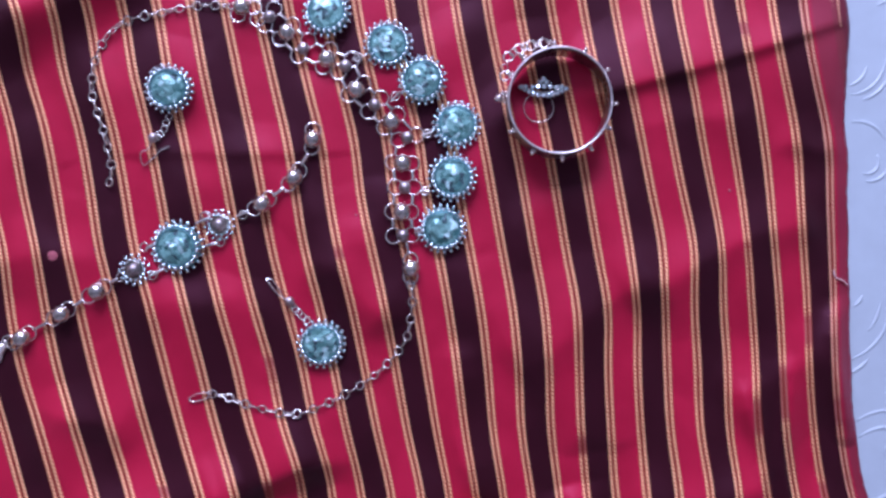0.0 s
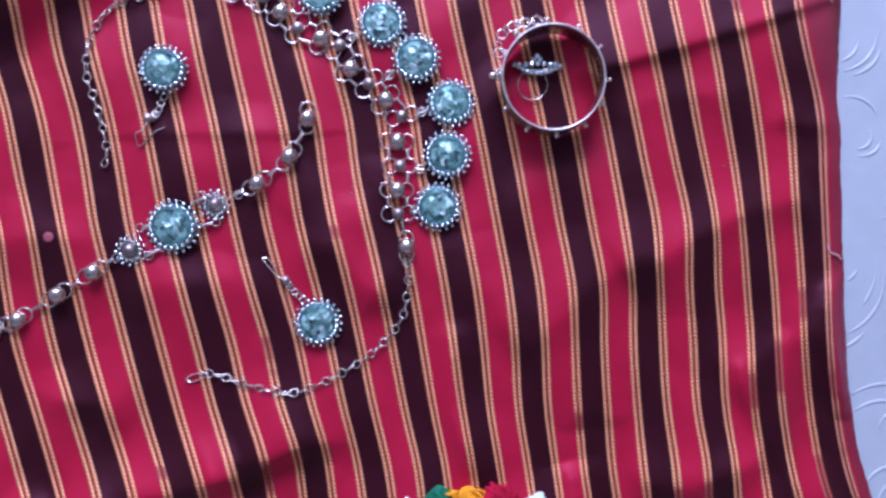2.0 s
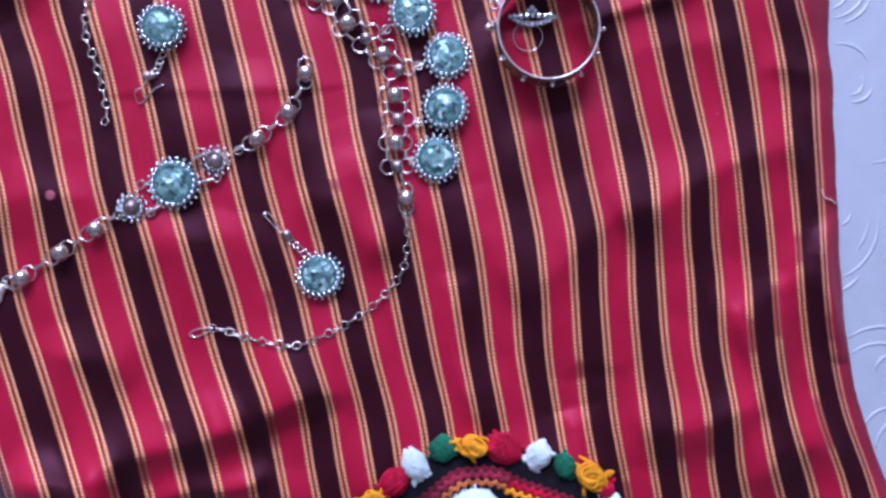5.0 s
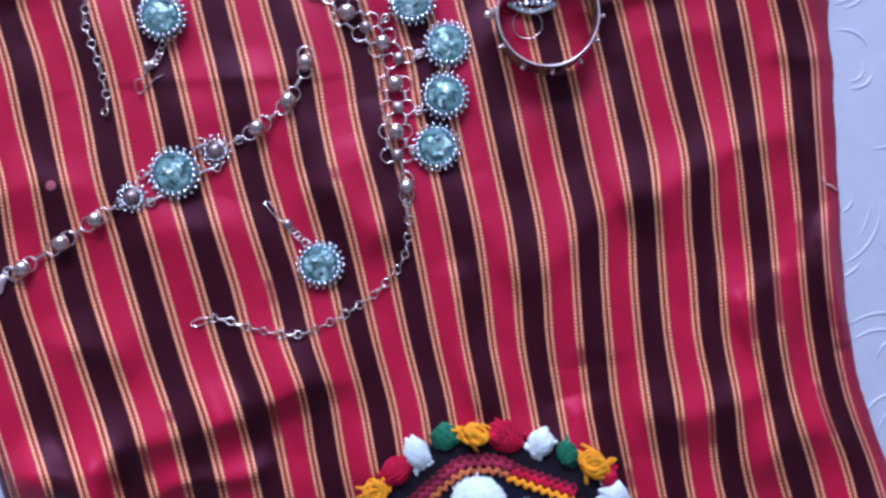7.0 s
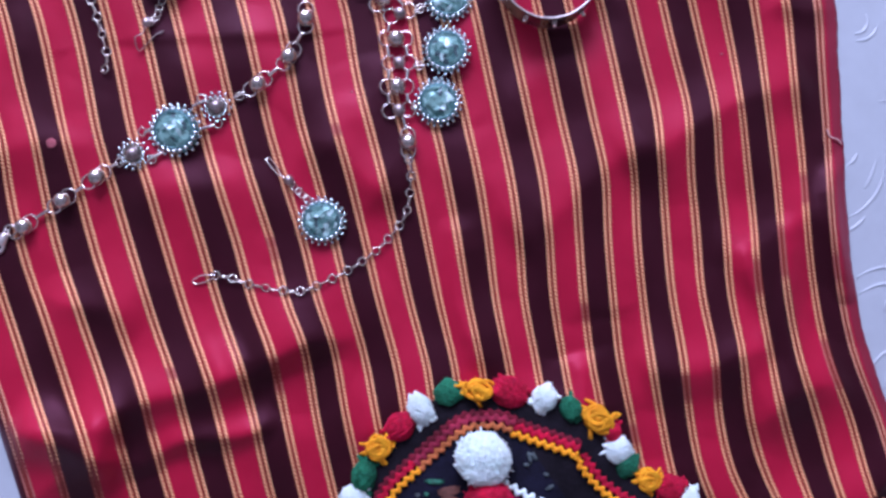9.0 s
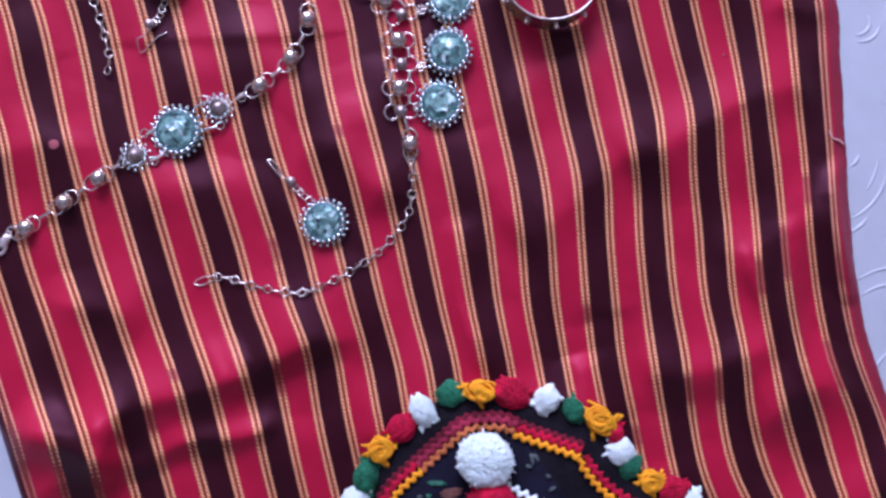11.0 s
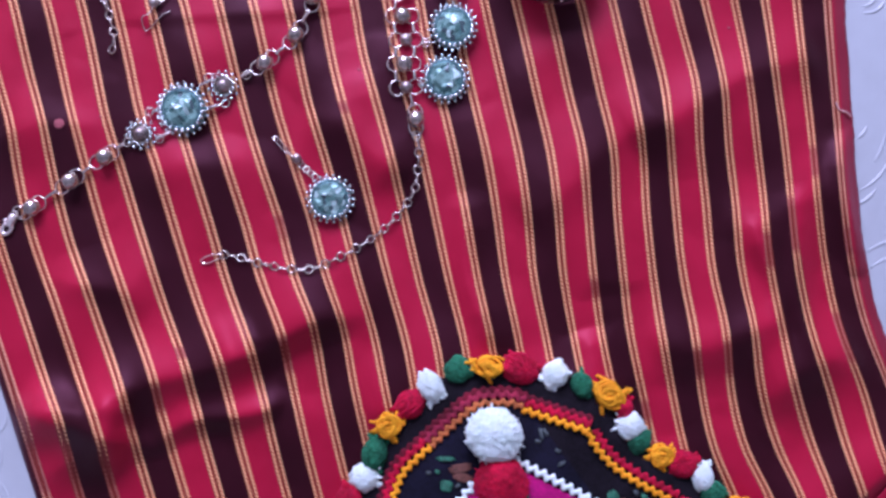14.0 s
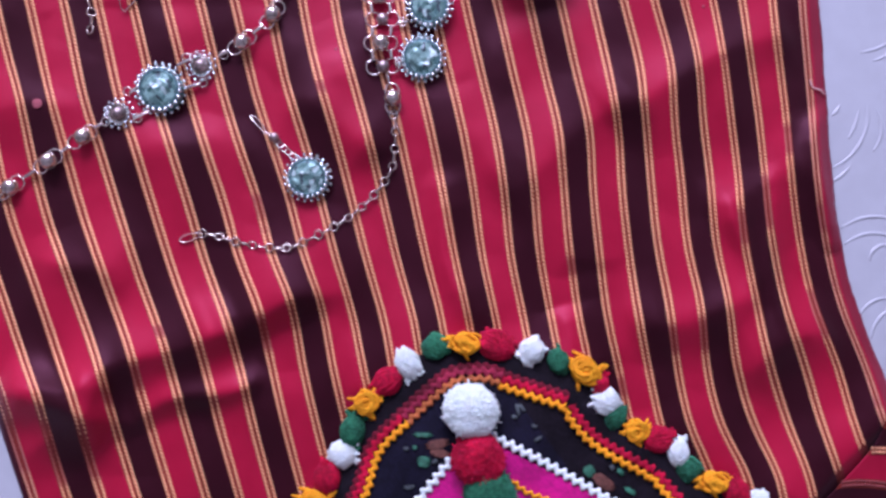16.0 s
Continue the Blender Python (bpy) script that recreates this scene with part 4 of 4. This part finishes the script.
# worn embroidered motifs: place, length, width, bearing, thread
MOTIFS = ((752, 1065, 36, 8, 5, LEAF), (722, 1087, 12, 6, 0, FADED), (737, 1086, 12, 6, 20, LEAF), (776, 1082, 46, 15, -8, BROWN), (780, 1098, 36, 14, 12, BROWN),
          (751, 1111, 26, 18, 10, LEAF), (770, 1112, 8, 10, 60, FADED), (724, 1154, 22, 6, -5, FADED), (918, 1030, 26, 5, 80, FADED), (926, 1028, 22, 5, 60, FADED),
          (912, 1042, 14, 5, 10, FADED), (945, 1060, 12, 5, 30, FADED), (950, 1082, 16, 5, -30, FADED), (935, 1005, 10, 6, 30, BROWN),
          (1036, 1142, 24, 18, 60, LEAF), (1060, 1163, 50, 20, 40, BROWN), (1090, 1146, 18, 8, 50, LEAF), (1076, 1138, 14, 7, 60, FADED), (1105, 1180, 24, 8, 35, LEAF))
for a, b, long, wide, bearing, mat in MOTIFS:
    bm = bmesh.new()
    t = radians(bearing)
    for k in range(max(3, int(wide / 2.2))):
        o = (k + 0.5) / max(3, int(wide / 2.2)) - 0.5
        half = long * 0.5 * math.sqrt(max(0.15, 1 - 3.2 * o * o)) * random.uniform(0.7, 1.05)
        pts = [on_cap(a + math.cos(t) * half * q - math.sin(t) * o * wide, b + math.sin(t) * half * q + math.cos(t) * o * wide, 0.0008 + 0.0006 * (1 - q * q)) for q in (-1, -0.6, 0, 0.6, 1)]
        tube_bm(bm, pts, 0.00055, 5, (0.5, 1, 1, 1, 0.5))
    part("embroidered_motif", mesh_of("embroidered_motif", bm, mat), cap)


def tuft_mesh(name, seed, size, mat, loops=110, frayed=16):
    """A small pompom: yarn wound over itself with some loose ends."""
    rng = random.Random(seed)
    bm = bmesh.new()
    bmesh.ops.create_icosphere(bm, subdivisions=3, radius=0.95 * size)
    for v in bm.verts:
        v.co *= 1 + 0.45 * noise.noise(v.co / size * 1.7 + Vector((seed, 0, 0)))
    for v in bm.verts:
        v.co.x *= 1.12
    # strands run over the body from one tied end to the flared one
    for k in range(loops):
        turn = rng.uniform(0, 2 * math.pi)
        swell = rng.uniform(0.92, 1.04)
        lean = rng.gauss(0, 0.55)
        pts, thick = [], []
        for i in range(9):
            t_ = 0.06 + 0.86 * i / 8
            r = swell * math.sin(math.pi * t_) ** 0.7
            ang = turn + lean * (i - 4) * 0.5
            pts.append(Vector((-1.2 + 2.4 * t_, r * math.cos(ang), r * math.sin(ang))) * size)
            thick.append(0.75 if i in (0, 8) else 1.0)
        tube_bm(bm, pts, size * rng.uniform(0.045, 0.075), 5, thick)
    for k in range(6):
        axis = Vector((rng.gauss(0, 1), rng.gauss(0, 1), rng.gauss(0, 1))).normalized()
        one = axis.orthogonal().normalized()
        two = axis.cross(one)
        shift = axis * size * rng.uniform(-0.5, 0.5)
        start, span = rng.uniform(0, 6.28), rng.uniform(1.4, 2.8)
        ring = [shift + (one * math.cos(start + span * i / 7) + two * math.sin(start + span * i / 7)) * size * rng.uniform(0.90, 0.98) for i in range(8)]
        tube_bm(bm, ring, size * rng.uniform(0.06, 0.10), 5, [0.6] + [1] * 6 + [0.6])
    for k in range(frayed):
        ang, spread = rng.uniform(0, 2 * math.pi), rng.uniform(0.2, 1.15)
        end = 1 if k % 4 else -1
        tip = Vector((end * rng.uniform(0.9, 1.35), spread * math.cos(ang), 0.5 * spread * math.sin(ang))) * size
        root = Vector((end * 0.7, 0.5 * math.cos(ang), 0.4 * math.sin(ang))) * size
        mid = (root + tip) / 2 + Vector((0, rng.gauss(0, 0.08), rng.gauss(0, 0.05))) * size
        tube_bm(bm, [root, mid, tip], size * rng.uniform(0.12, 0.20), 6, (1, 1, 0.8))
    return mesh_of(name, bm, mat)


def rosette_mesh(name, seed, size, mat):
    """A small pompom of thick yarn coiled round a hollow, with loose looped ends."""
    rng = random.Random(seed)
    bm = bmesh.new()
    bmesh.ops.create_icosphere(bm, subdivisions=3, radius=0.80 * size)
    for v in bm.verts:
        v.co *= 1 + 0.25 * noise.noise(v.co / size * 1.6 + Vector((seed, 0, 0)))
        v.co.z *= 0.8
    for k in range(20):
        pts, turns = [], rng.uniform(0.3, 0.6)
        first, r0 = rng.uniform(0, 6.28), rng.uniform(0.25, 0.68)
        ox, oy, tip = rng.gauss(0, 0.13), rng.gauss(0, 0.13), rng.gauss(0, 0.35)
        for i in range(12):
            q = i / 11
            r = r0 * (1 + 0.2 * math.sin(q * 5 + k))
            a = first + turns * 6.28 * q
            x, y = ox + r * math.cos(a) * 1.1, oy + r * math.sin(a)
            z = 0.72 * math.sqrt(max(0.04, 1.2 - x * x - y * y)) + 0.12 * math.sin(q * 4 + k) + tip * 0.3 * (q - 0.5)
            pts.append(Vector((x, y, z)) * size)
        tube_bm(bm, pts, size * rng.uniform(0.11, 0.16), 7, [0.7] + [1.0] * 10 + [0.7])
    for k in range(9):
        a = rng.uniform(0, 6.28)
        root = Vector((0.7 * math.cos(a), 0.7 * math.sin(a), 0.3))
        tip = Vector((rng.uniform(1.15, 1.5) * math.cos(a + 0.25), rng.uniform(1.15, 1.5) * math.sin(a + 0.25), rng.uniform(-0.1, 0.3)))
        mid = (root + tip) / 2 + Vector((rng.gauss(0, 0.12), rng.gauss(0, 0.12), 0.2))
        tube_bm(bm, [root * size, mid * size, tip * size], size * rng.uniform(0.11, 0.16), 6, (1, 1, 0.75))
    return mesh_of(name, bm, mat)


def fluffy_mesh(name, seed, size, mat, strands=5200):
    """A large cut-yarn pompom: uneven clumps of short strands all round."""
    rng = random.Random(seed)
    bm = bmesh.new()
    bmesh.ops.create_icosphere(bm, subdivisions=5, radius=0.97 * size)

    def lump(d):
        return 1 + 0.11 * noise.noise(d * 1.6 + Vector((seed, 0, 0))) + 0.05 * noise.noise(d * 5 + Vector((0, seed, 0))) + 0.03 * noise.noise(d * 14)
    for v in bm.verts:
        v.co *= lump(v.co.normalized())
    for _ in range(strands):
        d = Vector((rng.gauss(0, 1), rng.gauss(0, 1), rng.gauss(0, 1))).normalized()
        if d.z < -0.35:
            continue
        side = d.orthogonal().normalized() * rng.uniform(-0.09, 0.09) * size
        top = (rng.uniform(0.98, 1.012) + (rng.uniform(0.04, 0.14) if rng.random() < 0.04 else 0.0)) * lump(d)
        tube_bm(bm, [d * size * 0.85, d * size * 0.92 + side * 0.4, d * size * top + side], size * 0.026, 4, (1, 1, 0.8))
    return mesh_of(name, bm, mat)


POMS = ((612, 1090, "white", 21), (631, 1051, "green", 23), (657, 1002, "orange", 21), (696, 969, "red", 23), (732, 940, "white", 22), (781, 914, "green", 20),
        (832, 911, "orange", 23), (887, 917, "red", 25), (947, 930, "white", 22), (993, 950, "green", 19), (1036, 968, "orange", 22), (1062, 992, "red", 17),
        (1071, 1024, "white", 21), (1086, 1050, "green", 19), (1119, 1075, "orange", 20), (1158, 1093, "red", 22), (1191, 1118, "white", 20), (1207, 1146, "green", 20),
        (1246, 1172, "orange", 22), (1287, 1192, "red", 22), (1323, 1208, "white", 18), (583, 1130, "red", 24), (562, 1172, "orange", 22),
        (1345, 1238, "green", 20), (1362, 1272, "orange", 20), (548, 1212, "green", 20))
TUFTS = {}
for i, (a, b, hue, size) in enumerate(POMS):
    key = (hue, i % 3)
    if key not in TUFTS:
        TUFTS[key] = (rosette_mesh if hue == "orange" else tuft_mesh)("pompom", 11 + i, 1.0, YARN[hue])
    z = 0.011
    spin = i * 73
    if hue == "orange":
        size, spin = size * 1.15, 20 * math.sin(i * 3)
    part("pompom", TUFTS[key], cap, pose(*cap_at(a, b, z), 0, 0, spin) @ Matrix.Diagonal((size * UNIT * (1.1 + 0.1 * math.sin(i * 2.1)), size * UNIT * (1.0 + 0.1 * math.cos(i * 3.7)), size * UNIT * 0.75, 1)), hue + " yarn pompom")
for a, b, hue, size in ((836, 1028, "white", 47.5), (846, 1112, "red", 47), (862, 1172, "green", 44)):
    q = on_cap(a, b, size * UNIT * 0.35)
    part("large_pompom", fluffy_mesh("large_pompom", int(a), 1.0, YARN[hue]), cap, pose(*q, 0, 0, a) @ Matrix.Diagonal((size * UNIT, size * UNIT * 0.95, size * UNIT * 0.7, 1)), "large fluffy " + hue + " pompom")
